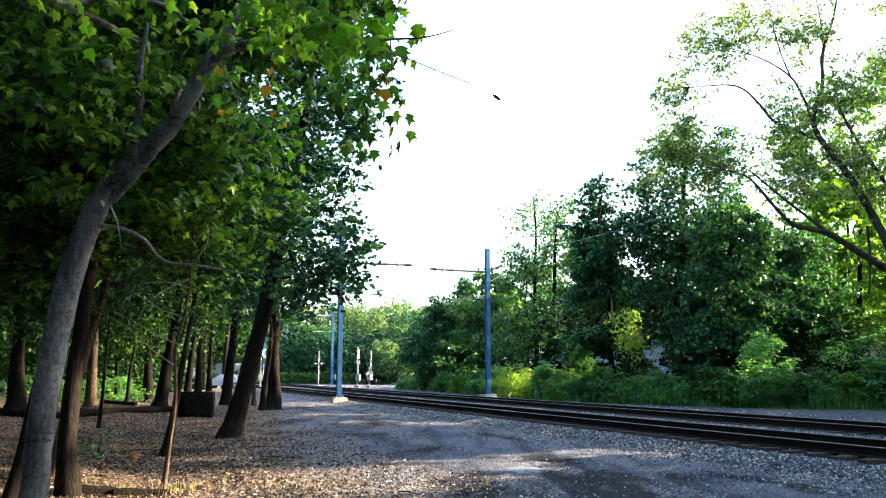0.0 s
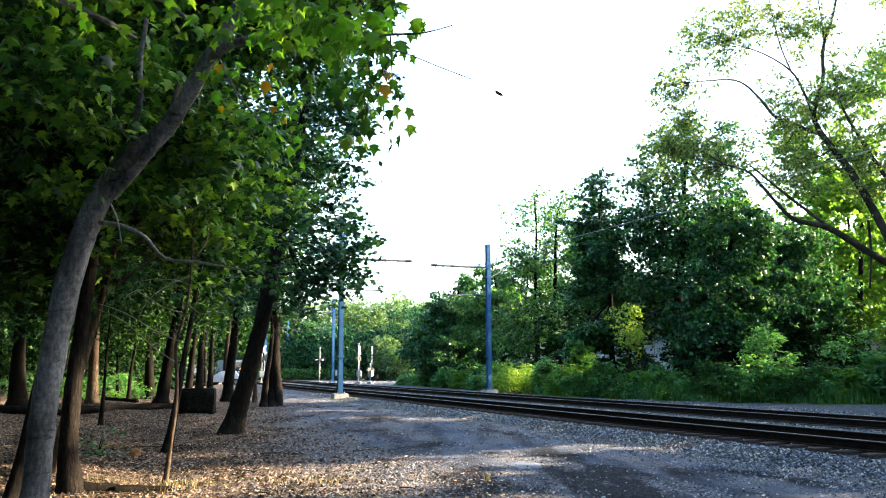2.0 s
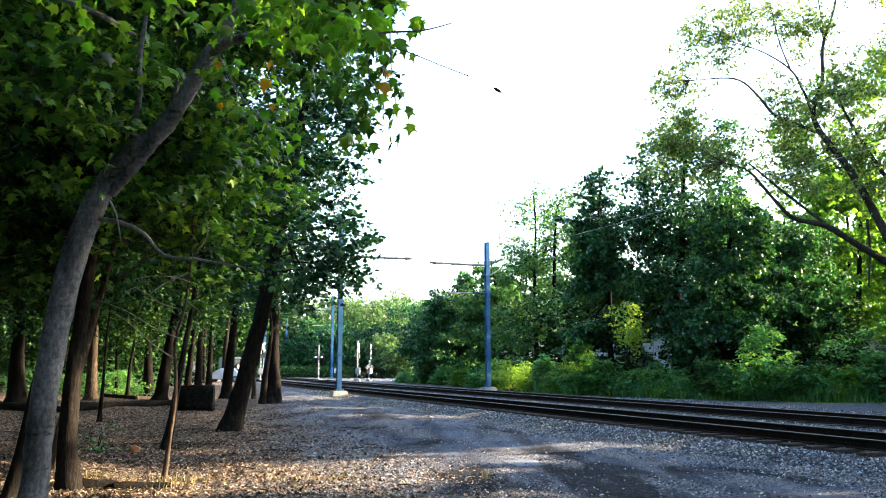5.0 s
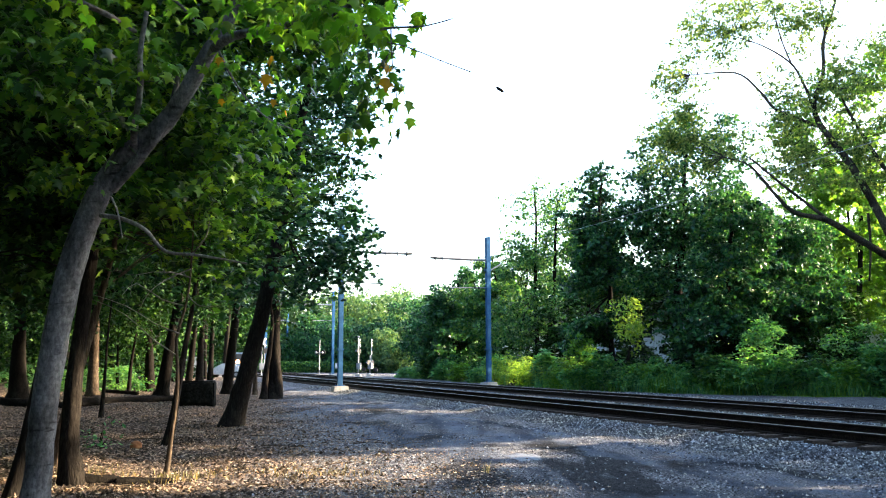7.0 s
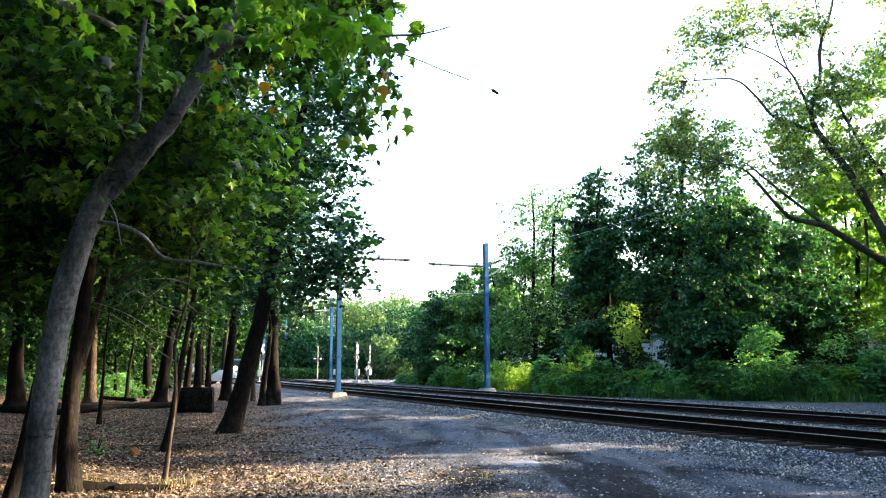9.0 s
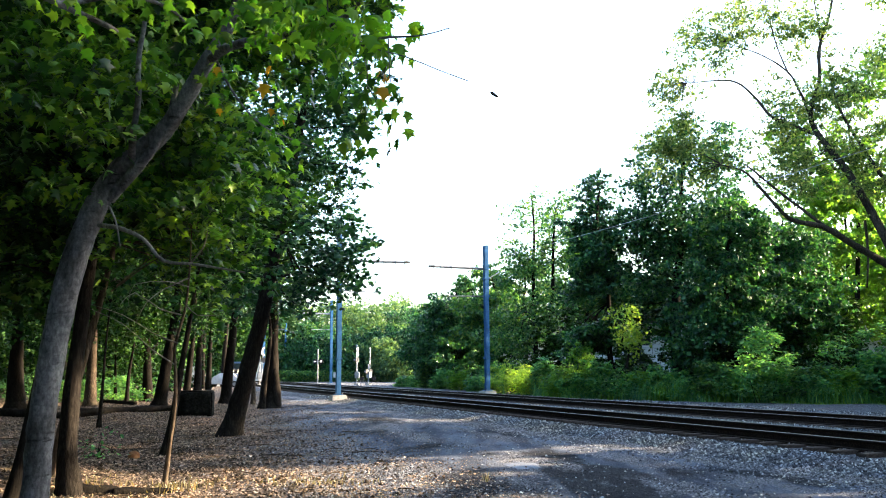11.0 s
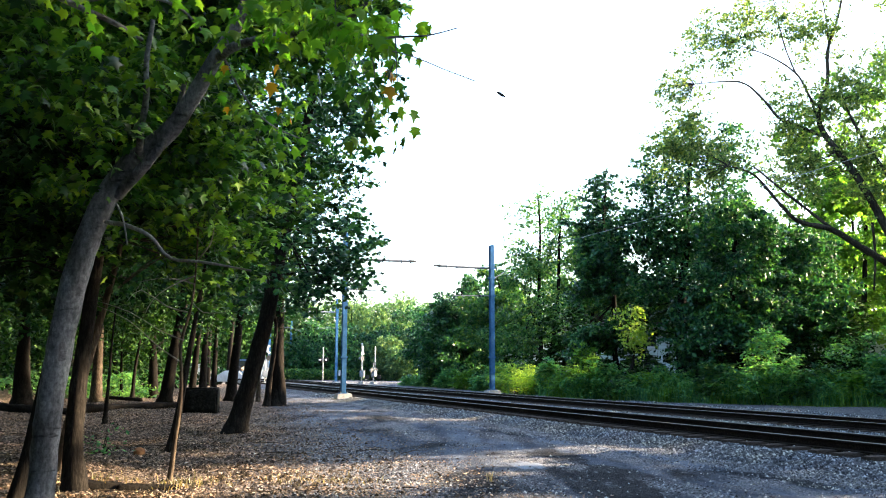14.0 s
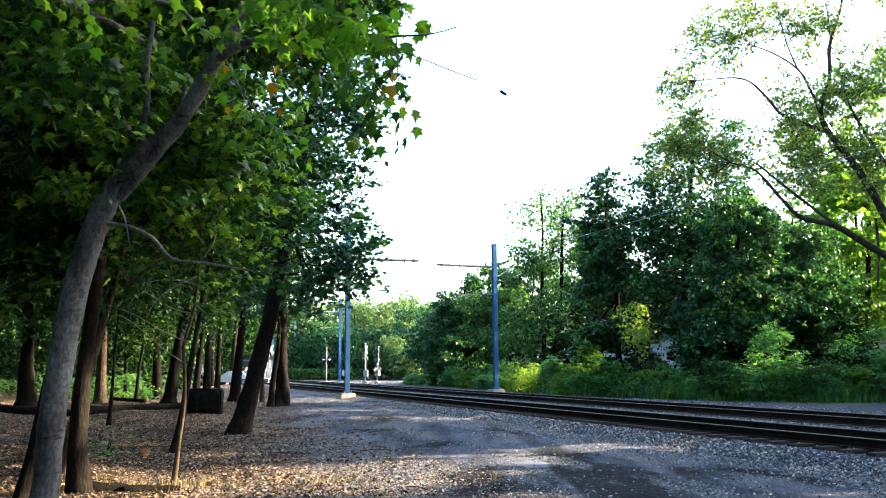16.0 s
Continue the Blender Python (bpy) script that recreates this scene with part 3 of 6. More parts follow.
# loose gravel over the service road: denser near the ballast and in drifts between the worn lanes
N = 210000
gy_ = 7 + 40 * rng.random(N) ** 1.7
gx_ = rng.uniform(-0.42, 0.62, N) * gy_ - 0.6
across = 0.938 * gx_ + 0.347 * gy_
wave = across + 0.25 * np.sin(gy_ * 0.35) + 0.12 * np.sin(gy_ * 0.9 + 1)
lane = np.exp(-((wave - 5.9) / 0.95) ** 2) + np.exp(-((wave - 7.9) / 0.55) ** 2) + 0.6 * np.exp(-((wave - 9.2) / 0.3) ** 2)
patch = 0.5 + 0.5 * np.sin(gx_ * 1.9 + gy_ * 0.7) * np.sin(gx_ * 0.8 - gy_ * 1.3 + 1)
keep = (gx_ + 0.2 * gy_ > rng.normal(0.3, 0.9, N)) & (across < 11.6) & (rng.random(N) > lane * (0.72 + 0.3 * patch)) & (rng.random(N) < 0.3 + 0.5 * patch + 0.5 * (across > 9) - 0.25 * (across > 4.5) * (across < 9))
gx_, gy_ = gx_[keep], gy_[keep]
pebbles("gravel", gx_, gy_, heights(gx_, gy_) + 0.003, 0.0165, STONE, rng, "loose grey crushed gravel on the service road")

# litter under the trees: dead leaves, chips and twigs
ly_ = 7.5 + 36 * rng.random(150000) ** 1.6
lx_ = rng.uniform(-0.62, 0.2, 150000) * ly_
keep = lx_ + 0.2 * ly_ < rng.normal(1.8, 1.3, 150000)
lx_, ly_ = lx_[keep], ly_[keep]
lp = np.stack([lx_, ly_, heights(lx_, ly_) + 0.012], -1)
solo("leaf_litter", quad_leaves("leaf_litter", lp, 0.05, LEAF_DRY, rng, 0.0, 0.8, 0.6), LEAF_DRY, "dry brown leaves and wood chips under the trees", "leaf litter", kind="stuff")

# dark clods and bark crumbs between the leaves
cy_ = 8 + 30 * rng.random(26000) ** 1.5
cx_ = rng.uniform(-0.62, 0.12, 26000) * cy_
heap = np.sin(cx_ * 2.1 + 0.7 * cy_) * np.sin(cy_ * 1.3 - cx_ * 0.6)
keep = (cx_ + 0.2 * cy_ < rng.normal(0.9, 1.0, 26000)) & (heap > rng.uniform(-0.7, 0.6, 26000))
cx_, cy_ = cx_[keep], cy_[keep]
pebbles("soil_clods", cx_, cy_, heights(cx_, cy_) + 0.008, 0.032, CLOD, rng, "dark soil clods and bark crumbs under the trees")

# a washed patch of wet pale stone dust in a wheel rut
px, py = 1.36, 14.75
rings, around = 7, 64
pv = [(px, py)]
for k in range(1, rings + 1):
    for i in range(around):
        a = i / around * 2 * math.pi
        r = (k / rings) * (0.9 + 0.16 * math.sin(2 * a + 1) + 0.12 * math.sin(5 * a) + 0.1 * math.sin(11 * a + 2) + 0.08 * math.sin(23 * a))
        pv.append((px + 0.29 * r * math.cos(a) - 0.1 * r * math.sin(a), py + 0.75 * r * math.sin(a)))
pv = np.array(pv)
edge = np.concatenate([[0], np.repeat(np.arange(1, rings + 1), around)]) / rings
pz = heights(pv[:, 0], pv[:, 1]) + 0.016 - 0.022 * edge ** 4
pf = [(0, 1 + i, 1 + (i + 1) % around) for i in range(around)]
for k in range(rings - 1):
    for i in range(around):
        a0, a1 = 1 + k * around + i, 1 + k * around + (i + 1) % around
        pf += [(a0, a0 + around, a1 + around), (a0, a1 + around, a1)]
solo("silt_patch", flat_mesh("silt_patch", np.column_stack([pv, pz]), np.array(pf), SILT, True), SILT, "wet patch of pale stone dust in muddy gravel", "puddle", kind="structure")

# ---- railway: two tracks on one ballast bed ----
RAIL_Z = 0.35
bed = bmesh.new()
cs = [10.2, 11.3, 11.6, 14.1, 15.2, 16.3, 18.8, 19.6, 21.0, 31.0, 34.0]
zs = [-0.06, 0.09, 0.1, 0.145, 0.155, 0.13, 0.13, 0.14, 0.1, 0.05, -0.08]
ss = list(np.concatenate([np.arange(-40, 80, 1.0), np.arange(80, 400, 20.0)]))
grid = [[bed.verts.new((c + (0.06 * math.sin(s * 1.7) if c < 11 else 0), s, z + (0.02 * math.sin(s * 2.1 + c)))) for c, z in zip(cs, zs)] for s in ss]
for r0, r1 in zip(grid, grid[1:]):
    for i in range(len(cs) - 1):
        bed.faces.new((r0[i], r0[i + 1], r1[i + 1], r1[i]))
BALLAST = speckled("crushed_ballast", (0.016, 0.016, 0.02), (0.09, 0.092, 0.105), (0.34, 0.345, 0.365), 24, 0.95, 0.9, 0.04)
solo("ballast_bed", bed, BALLAST, "grey crushed stone ballast bed under two tracks", "ballast", TRACK, True, "structure")

# stones on the bed's shoulder, between the tracks and on the strip beyond
n_ = 140000
bs = 2 + 52 * rng.random(n_) ** 1.2
bc = np.choose(rng.choice(4, n_, p=[0.3, 0.28, 0.22, 0.2]), [rng.uniform(10.2, 11.56, n_), rng.uniform(14.0, 16.35, n_), rng.uniform(18.8, 23.5, n_), rng.uniform(12.0, 14.0, n_)])
zz = np.interp(bc, cs, zs) + 0.02
pebbles("ballast_stones", bc, bs, zz, 0.022, STONE, rng, "coarse angular ballast stones").matrix_basis = TRACK


def rail_profile(length):
    """A flat-bottom rail along y: foot, web and head."""
    prof = [(-0.07, 0), (0.07, 0), (0.07, 0.012), (0.012, 0.03), (0.009, 0.125), (0.034, 0.14), (0.036, 0.172), (0.028, 0.18), (-0.028, 0.18), (-0.036, 0.172), (-0.034, 0.14), (-0.009, 0.125), (-0.012, 0.03), (-0.07, 0.012)]
    bm = bmesh.new()
    a = [bm.verts.new((x, 0, z)) for x, z in prof]
    b = [bm.verts.new((x, length, z)) for x, z in prof]
    for i in range(len(prof)):
        f = bm.faces.new((a[i], b[i], b[(i + 1) % len(prof)], a[(i + 1) % len(prof)]))
        f.material_index = 1 if i in (6, 7, 8) else 0
    bm.faces.new(a), bm.faces.new(b[::-1])
    return bm


rail_me = mesh_of("rail", rail_profile(260), RUST)
rail_me.materials.append(RAIL_TOP)
tie_bm = box(bmesh.new(), -1.3, 1.3, -0.115, 0.115, -0.16, 0.0, 0.012)
tie_me = mesh_of("tie", tie_bm, TIMBER)
NEAR_C, FAR_C = 12.87, 17.55
tracks = []
for c, text in ((NEAR_C, "rusty railway track on dark timber ties beside the service road"), (FAR_C, "rusty railway track on dark timber ties beside the brush")):
    tr = thing("railway_track", TRACK @ pose(c, 0, 0), text, "railway track", "railway tracks")
    tracks.append(tr)
    for side in (-0.7535, 0.7535):
        part("rail", rail_me, None, tr, "rusty steel rail with a worn head", at=pose(side, -40, RAIL_Z - 0.18))

# ---- catenary masts ----
def plinth(bm, w, h):
    r = bmesh.ops.create_cone(bm, cap_ends=True, segments=4, radius1=w, radius2=w * 0.88, depth=h, matrix=Matrix.Translation((0, 0, h / 2)) @ Matrix.Rotation(radians(45), 4, "Z"))
    bmesh.ops.bevel(bm, geom=list({e for v in r["verts"] for e in v.link_edges}), offset=0.025, segments=2, affect="EDGES")
    return bm


def catenary_mast(m, side, label, height=9.2, reach=3.4, tube=STEEL_DARK):
    """A wide-flange steel mast with cantilever arms towards the tracks (side +1 or -1 along x)."""
    top = thing("catenary_mast", m, label, "catenary mast", "catenary masts")
    part("plinth", plinth(bmesh.new(), 0.62, 0.32), CONCRETE, top, "pale concrete plinth")
    bm = bmesh.new()
    for y in (-0.14, 0.14):
        box(bm, -0.125, 0.125, y - 0.012, y + 0.012, 0.32, height, 0.003)
    box(bm, -0.008, 0.008, -0.128, 0.128, 0.32, height - 0.01)
    part("shaft", bm, STEEL_BLUE, top)
    bm = box(bmesh.new(), -0.24, 0.24, -0.24, 0.24, 0.32, 0.36, 0.006)
    base = part("base_plate", bm, STEEL_BLUE, top)
    for x in (-0.19, 0.19):
        for y in (-0.19, 0.19):
            part("bolt", cyl(bmesh.new(), (x, y, 0.36), (x, y, 0.43), 0.022, n=6), STEEL_DARK, base)
    for z in (2.3, 6.05, 7.15, 7.75, 7.95):
        bm = box(bmesh.new(), -0.175, 0.175, -0.175, -0.155, z - 0.05, z + 0.05, 0.004)
        box(bm, -0.175, 0.175, 0.155, 0.175, z - 0.05, z + 0.05, 0.004)
        box(bm, -0.175, -0.152, -0.155, 0.155, z - 0.05, z + 0.05, 0.004)
        box(bm, 0.152, 0.175, -0.155, 0.155, z - 0.05, z + 0.05, 0.004)
        part("clamp_band", bm, STEEL_BLUE, top)
    arm = cyl(bmesh.new(), (side * 0.17, 0, 7.75), (side * reach, 0, 7.78), 0.078, 0.068)
    a = part("upper_arm", arm, tube, top, "steel cantilever tube")
    for d in (0.62, 0.8, 0.93):
        part("fitting", ball(cyl(bmesh.new(), (side * reach * d, 0, 7.83), (side * reach * d, 0, 7.6), 0.035, n=8), (side * reach * d, 0, 7.78), 0.085, (1.3, 1, 1)), STEEL_DARK, a)
    part("end_insulator", cyl(bmesh.new(), (side * (reach - 0.32), 0, 7.78), (side * (reach + 0.05), 0, 7.785), 0.09, 0.06, 10), BLACK, a)
    low = part("lower_arm", cyl(bmesh.new(), (side * 0.17, 0, 6.05), (side * 2.5, 0, 6.0), 0.035, 0.03), tube, top, "thin steel registration tube")
    for k in range(5):
        x = side * (0.55 + 0.09 * k)
        part("insulator_shed", cyl(bmesh.new(), (x, 0, 6.04), (x + side * 0.035, 0, 6.04), 0.075, 0.05, 10), BLACK, low)
    br = part("feeder_bracket", cyl(bmesh.new(), (-side * 0.17, 0, 7.15), (-side * 0.85, 0, 7.55), 0.025), STEEL_PALE, top, "pale steel bracket strut")
    cyl_bm = cyl(bmesh.new(), (-side * 0.17, 0, 8.15), (-side * 0.85, 0, 8.15), 0.02)
    part("feeder_arm", cyl_bm, STEEL_PALE, top)
    part("feeder_insulator", cyl(bmesh.new(), (-side * 0.6, 0, 8.17), (-side * 0.6, 0, 8.5), 0.05, 0.035, 10), STEEL_PALE, top)
    return top


def in_track(c, s, z=0.0):
    return TRACK @ pose(c, s, z)


catenary_mast(in_track(10.95, 46.0, -0.02), 1, "blue steel catenary mast on a concrete plinth beside the service road", 9.2, 4.1)
catenary_mast(in_track(20.6, 47.8, 0.04), -1, "blue steel catenary mast on a concrete plinth beside yellow brush", 9.2, 3.7)
# paler arms here: light against the dark foliage is put into their colour
catenary_mast(in_track(20.7, 90.4), -1, "distant blue catenary mast near the road crossing", tube=STEEL_PALE)
catenary_mast(in_track(13.6, 91.0), 1, "distant blue catenary mast half hidden by trunks")
catenary_mast(pose(-24.6, 134.0, 0, 0, 0, 26), 1, "far blue catenary mast before a green hedge")

# feeder wire on the far side masts, sagging between supports
def wire(name, a, b, sag, r, label, metal=STEEL_PALE):
    pts = []
    for i in range(25):
        t = i / 24
        pts.append((a[0] + (b[0] - a[0]) * t, a[1] + (b[1] - a[1]) * t, a[2] + (b[2] - a[2]) * t - 4 * sag * t * (1 - t), r))
    ob = solo(name, tubes(name, [pts], metal, 5, 6, 0.0), metal, label, "cable")
    return ob


w0 = TRACK @ Vector((21.2, 47.8, 8.5))
w1 = TRACK @ Vector((21.2, 5.0, 8.6))
w2 = TRACK @ Vector((21.2, 90.4, 8.5))
wire("feeder_cable", w0, w1, 0.35, 0.008, "thin pale feeder cable strung between masts")
wire("feeder_cable", w2, w0, 0.35, 0.008, "thin pale feeder cable strung between distant masts")

wire("service_cable", (17.3, 25.0, 11.6), (16.6, 52.0, 13.6), 0.2, 0.013, "thin black service cable running into the trees", BLACK)
wire("service_cable", (18.6, 27.0, 10.3), (17.4, 50.0, 12.3), 0.2, 0.011, "thin black service cable below another", BLACK)

# ---- the wood beside the service road ----
def litter_height(x, y):
    return float(heights(np.array(x), np.array(y)))


def leaf_stalks(lines, count, spread, rng):
    """Places along twigs for leaves to hang from."""
    c = np.vstack([curve_points(l, 0.08)[:, :3] for l in lines])
    p = c[rng.integers(0, len(c), count)]
    return p + rng.standard_normal((count, 3)) * spread * np.array([1, 1, 0.7]) - np.array([0, 0, 0.05])


def big_maple():
    """The leaning maple whose boughs hang over the road."""
    rng = np.random.default_rng(21)
    base = np.array((-4.54, 9.70, 0.09))
    base[2] = 0
    top = thing("maple_tree", pose(*base), "leaning grey-barked maple tree with boughs hanging over the gravel", "tree")

    def rel(line):
        return [tuple(np.array(p) - base) + (r,) for p, r in line]

    trunk = [(tuple(base - np.array([0.05, 0, 0.3])), 0.21), ((-4.54, 9.70, 0.24), 0.148), ((-4.51, 9.70, 1.10), 0.138), ((-4.41, 9.70, 1.99), 0.138), ((-4.26, 9.70, 2.83), 0.138), ((-3.98, 9.70, 3.63), 0.13), ((-3.61, 9.60, 4.04), 0.128), ((-3.18, 9.40, 4.32), 0.1), ((-2.89, 9.20, 4.63), 0.088), ((-2.58, 9.00, 5.03), 0.08), ((-2.28, 8.80, 5.39), 0.07), ((-2.04, 8.60, 5.95), 0.06), ((-1.92, 8.50, 6.94), 0.05)]
    part("trunk", tubes("trunk", [rel(trunk)], BARK_GREY, 0.12, 18, 0.03, 5), None, top)
    limbs = [
        [((-3.88, 9.70, 3.62), 0.075), ((-3.56, 9.55, 3.88), 0.068), ((-3.28, 9.40, 4.14), 0.052), ((-3.11, 9.35, 4.44), 0.04), ((-3.01, 9.30, 4.86), 0.03)],
        [((-3.56, 9.50, 4.02), 0.05), ((-3.41, 9.10, 4.21), 0.04), ((-3.26, 8.80, 4.50), 0.036), ((-3.20, 8.60, 4.86), 0.03), ((-3.08, 8.40, 5.22), 0.024)],
        [((-2.56, 9.00, 5.03), 0.055), ((-2.19, 8.40, 4.94), 0.045), ((-1.62, 7.60, 4.71), 0.036), ((-1.13, 6.90, 4.48), 0.028), ((-0.80, 6.30, 4.31), 0.022), ((-0.61, 6.00, 4.32), 0.014)],
        [((-0.80, 6.30, 4.31), 0.015), ((-0.60, 6.00, 4.04), 0.012), ((-0.37, 5.70, 3.93), 0.008), ((-0.13, 5.50, 3.86), 0.005), ((0.06, 5.40, 3.87), 0.0022)],
    ]
    limbs += [
        [((-2.81, 7.40, 4.60), 0.02), ((-2.91, 7.00, 4.59), 0.026), ((-3.13, 6.60, 4.60), 0.03), ((-3.31, 6.30, 4.64), 0.035)],
        [((-2.31, 7.60, 4.76), 0.012), ((-2.45, 7.20, 4.84), 0.016), ((-2.74, 6.90, 4.80), 0.02), ((-3.13, 6.60, 4.60), 0.03)],
        [((-0.81, 6.30, 4.18), 0.008), ((-0.51, 5.90, 3.93), 0.006), ((-0.25, 5.60, 3.75), 0.004), ((-0.03, 5.50, 3.62), 0.003), ((0.18, 5.40, 3.50), 0.0022)],
        [((-0.60, 6.00, 4.04), 0.006), ((-0.56, 6.20, 3.86), 0.004), ((-0.60, 6.40, 3.59), 0.003), ((-0.63, 6.40, 3.41), 0.002)],
        [((-0.37, 5.70, 3.92), 0.005), ((-0.37, 5.90, 3.71), 0.004), ((-0.35, 6.10, 3.56), 0.003), ((-0.39, 6.20, 3.38), 0.002)],
    ]
    limbs += [
        [((-0.92, 6.40, 4.74), 0.006), ((-0.87, 6.30, 4.31), 0.005), ((-0.79, 6.20, 3.95), 0.003)],
        [((-2.47, 8.90, 5.01), 0.014), ((-2.17, 8.60, 4.49), 0.012), ((-1.82, 8.40, 4.09), 0.008), ((-1.26, 8.20, 3.80), 0.005)],
        [((-3.94, 9.60, 3.28), 0.028), ((-3.58, 9.30, 3.19), 0.025), ((-3.21, 9.00, 3.02), 0.021), ((-2.92, 8.80, 2.76), 0.018), ((-2.51, 8.60, 2.69), 0.014), ((-1.97, 8.40, 2.58), 0.009)],
        [((-3.83, 9.60, 3.49), 0.016), ((-3.63, 9.30, 3.26), 0.012), ((-3.53, 9.20, 2.96), 0.008)],
    ]
    for i, l in enumerate(limbs):
        part("limb", tubes("limb", [rel(l)], BARE_WOOD if i >= 11 else BARK_GREY, 0.1, 9, 0.05, 30 + i), None, top, "bare pale broken branch" if i >= 11 else "")
    blobs = [((-3.95, 11.40, 8.23), (3.6, 2.0, 1.6)), ((-4.50, 9.00, 5.35), (1.3, 1.2, 1.3)), ((-4.95, 12.20, 6.05), (2.0, 1.3, 1.5)), ((-2.99, 12.00, 6.95), (1.8, 1.4, 1.0)), ((-3.63, 13.40, 5.44), (0.7, 0.8, 0.7)), ((-1.81, 11.50, 6.73), (1.1, 1.3, 0.6)), ((-3.9, 12.2, 4.5), (1.1, 0.8, 1.1)), ((-5.3, 11.8, 4.0), (0.9, 0.7, 0.8))]
    p, _ = clumped(blobs, 270, 23000, rng, 0.36, 0.2)
    part("crown", leaf_mesh("crown", p - base, 0.155, MAPLE_FAR, LEAF_MAPLE, rng, 0.7, 0.8), None, top)
    hang = [rel(l) for l in (limbs[2][2:], limbs[3][:3], limbs[4], limbs[5], limbs[9], limbs[10])]
    near = leaf_stalks(hang, 270, 0.14, rng)
    near = np.vstack([near, clumped([(np.array((-0.76, 6.20, 4.50)) - base, (0.7, 0.8, 0.3)), (np.array((-0.60, 6.00, 4.05)) - base, (0.32, 0.4, 0.16)), (np.array((-1.40, 7.00, 4.72)) - base, (0.5, 0.6, 0.25)), (np.array((-0.43, 5.90, 4.19)) - base, (0.25, 0.4, 0.18))], 30, 330, rng, 0.13, 0.1)[0]])
    sway = [part("overhanging_leaves", leaf_mesh("overhanging_leaves", near, 0.12, MAPLE, LEAF_NEAR, rng, 0.9, 0.7), None, top, "bright green maple leaves lit from behind")]
    low = np.vstack([leaf_stalks([rel(limbs[7]), rel(limbs[8])], 46, 0.05, rng), clumped([(np.array((-0.63, 6.30, 3.81)) - base, (0.22, 0.3, 0.3)), (np.array((-0.59, 6.40, 3.59)) - base, (0.25, 0.3, 0.12)), (np.array((-0.91, 6.80, 3.94)) - base, (0.25, 0.3, 0.3)), (np.array((-0.86, 6.80, 3.64)) - base, (0.12, 0.2, 0.2))], 14, 70, rng, 0.1, 0.1)[0]])
    sway.append(part("drooping_leaves", leaf_mesh("drooping_leaves", low, 0.1, MAPLE, LEAF_MAPLE, rng, 1.2, 0.7), None, top))
    turned = np.array([(-1.40, 6.60, 4.06), (-1.43, 6.60, 3.91), (-0.43, 6.00, 3.79), (-0.42, 6.00, 3.67), (-1.39, 6.70, 3.73), (-2.17, 8.00, 4.15), (-1.31, 6.80, 3.67), (-2.26, 8.20, 4.65), (-0.39, 6.00, 3.75)]) - base
    for q in turned:
        part("turned_leaf", leaf_mesh("turned_leaf", q[None], 0.115, MAPLE, LEAF_TURNED, rng, 1.2, 0.5), None, top, "orange and yellow autumn leaf")
    tip = np.array((0.36, 5.40, 3.40)) - base
    curl = np.array([(-0.03, 0, 0.02), (-0.008, 0.012, 0.024), (0.016, 0.014, 0.008), (0.032, 0.004, -0.018), (0.008, -0.012, -0.02), (-0.018, -0.012, -0.004), (0.0, 0.0, 0.006)])
    folds = np.array([(6, k, (k + 1) % 6) for k in range(6)])
    sway.append(part("dangling_leaf", flat_mesh("dangling_leaf", curl + tip, folds, BARK_DARK), None, top, "curled dry leaf hanging by a thread"))
    return sway


swaying = big_maple()


def trunk_tree(pix, r, blobs, leaf, count, label, bark=BARK_BROWN, clumps=40, seed=1, clump=0.5, lm=None, far=False, limbs=5, shell=0.3, extra=()):
    base = (pix[0][0], pix[0][1], 0.0)
    far = far or base[1] > 36
    # trees further in get the leaf with shade in its colour
    lm = lm or (LEAF_SHADED if base[1] > 36 else LEAF_MAPLE)
    k = len(pix) - 1
    line = [(p[0], p[1], p[2] if i else 0.0, r * (1 - 0.7 * i / k)) for i, p in enumerate(pix)]
    return tree("maple_tree", base, line, blobs, leaf, bark, lm, label, clumps, count, far, clump, limbs, seed, outline=LOBED if base[1] > 16 else MAPLE_FAR, extra=extra, group="trees of the wood", shell=shell)


# two slim stems beside the leaning maple
trunk_tree([(-4.97, 11.60, 0.06), (-5.03, 11.60, 0.56), (-5.05, 11.70, 1.38), (-5.03, 11.80, 2.15), (-5.03, 12.00, 3.04), (-5.00, 12.20, 4.07), (-4.96, 12.40, 5.68), (-5.01, 12.50, 7.36)], 0.135,
           [((-6.28, 12.50, 3.61), (1.2, 1.4, 1.5)), ((-6.18, 13.40, 4.96), (0.9, 1.2, 1.2)), ((-6.53, 13.00, 6.16), (2.0, 1.8, 1.8))], 0.16, 9500, "slim dark maple tree sunlit along one side", BARK_BROWN, 70, 41, 0.42, lm=LEAF_SHADED)
trunk_tree([(-5.83, 13.00, 0.06), (-5.67, 13.00, 1.02), (-5.54, 13.20, 1.87), (-5.41, 13.40, 2.76), (-5.31, 13.60, 3.70), (-5.39, 14.00, 5.02)], 0.09,
           [((-4.48, 14.50, 4.73), (1.3, 1.3, 1.4)), ((-5.13, 14.50, 4.6), (1.0, 1.2, 0.8)), ((-5.03, 14.80, 5.94), (1.2, 1.2, 0.9))], 0.16, 6000, "slender leaning brown maple tree", BARK_PALE, 70, 42, 0.38)
trunk_tree([(-5.36, 10.80, -0.05), (-5.29, 10.90, 0.62), (-5.20, 11.00, 1.46), (-5.09, 11.10, 2.34), (-5.00, 11.30, 3.34), (-4.97, 11.60, 4.84)], 0.075,
           [((-6.64, 12.50, 6.25), (1.5, 1.3, 1.4))], 0.16, 2400, "slim dark maple tree behind the leaning one", BARK_DARK, 30, 64, 0.42)
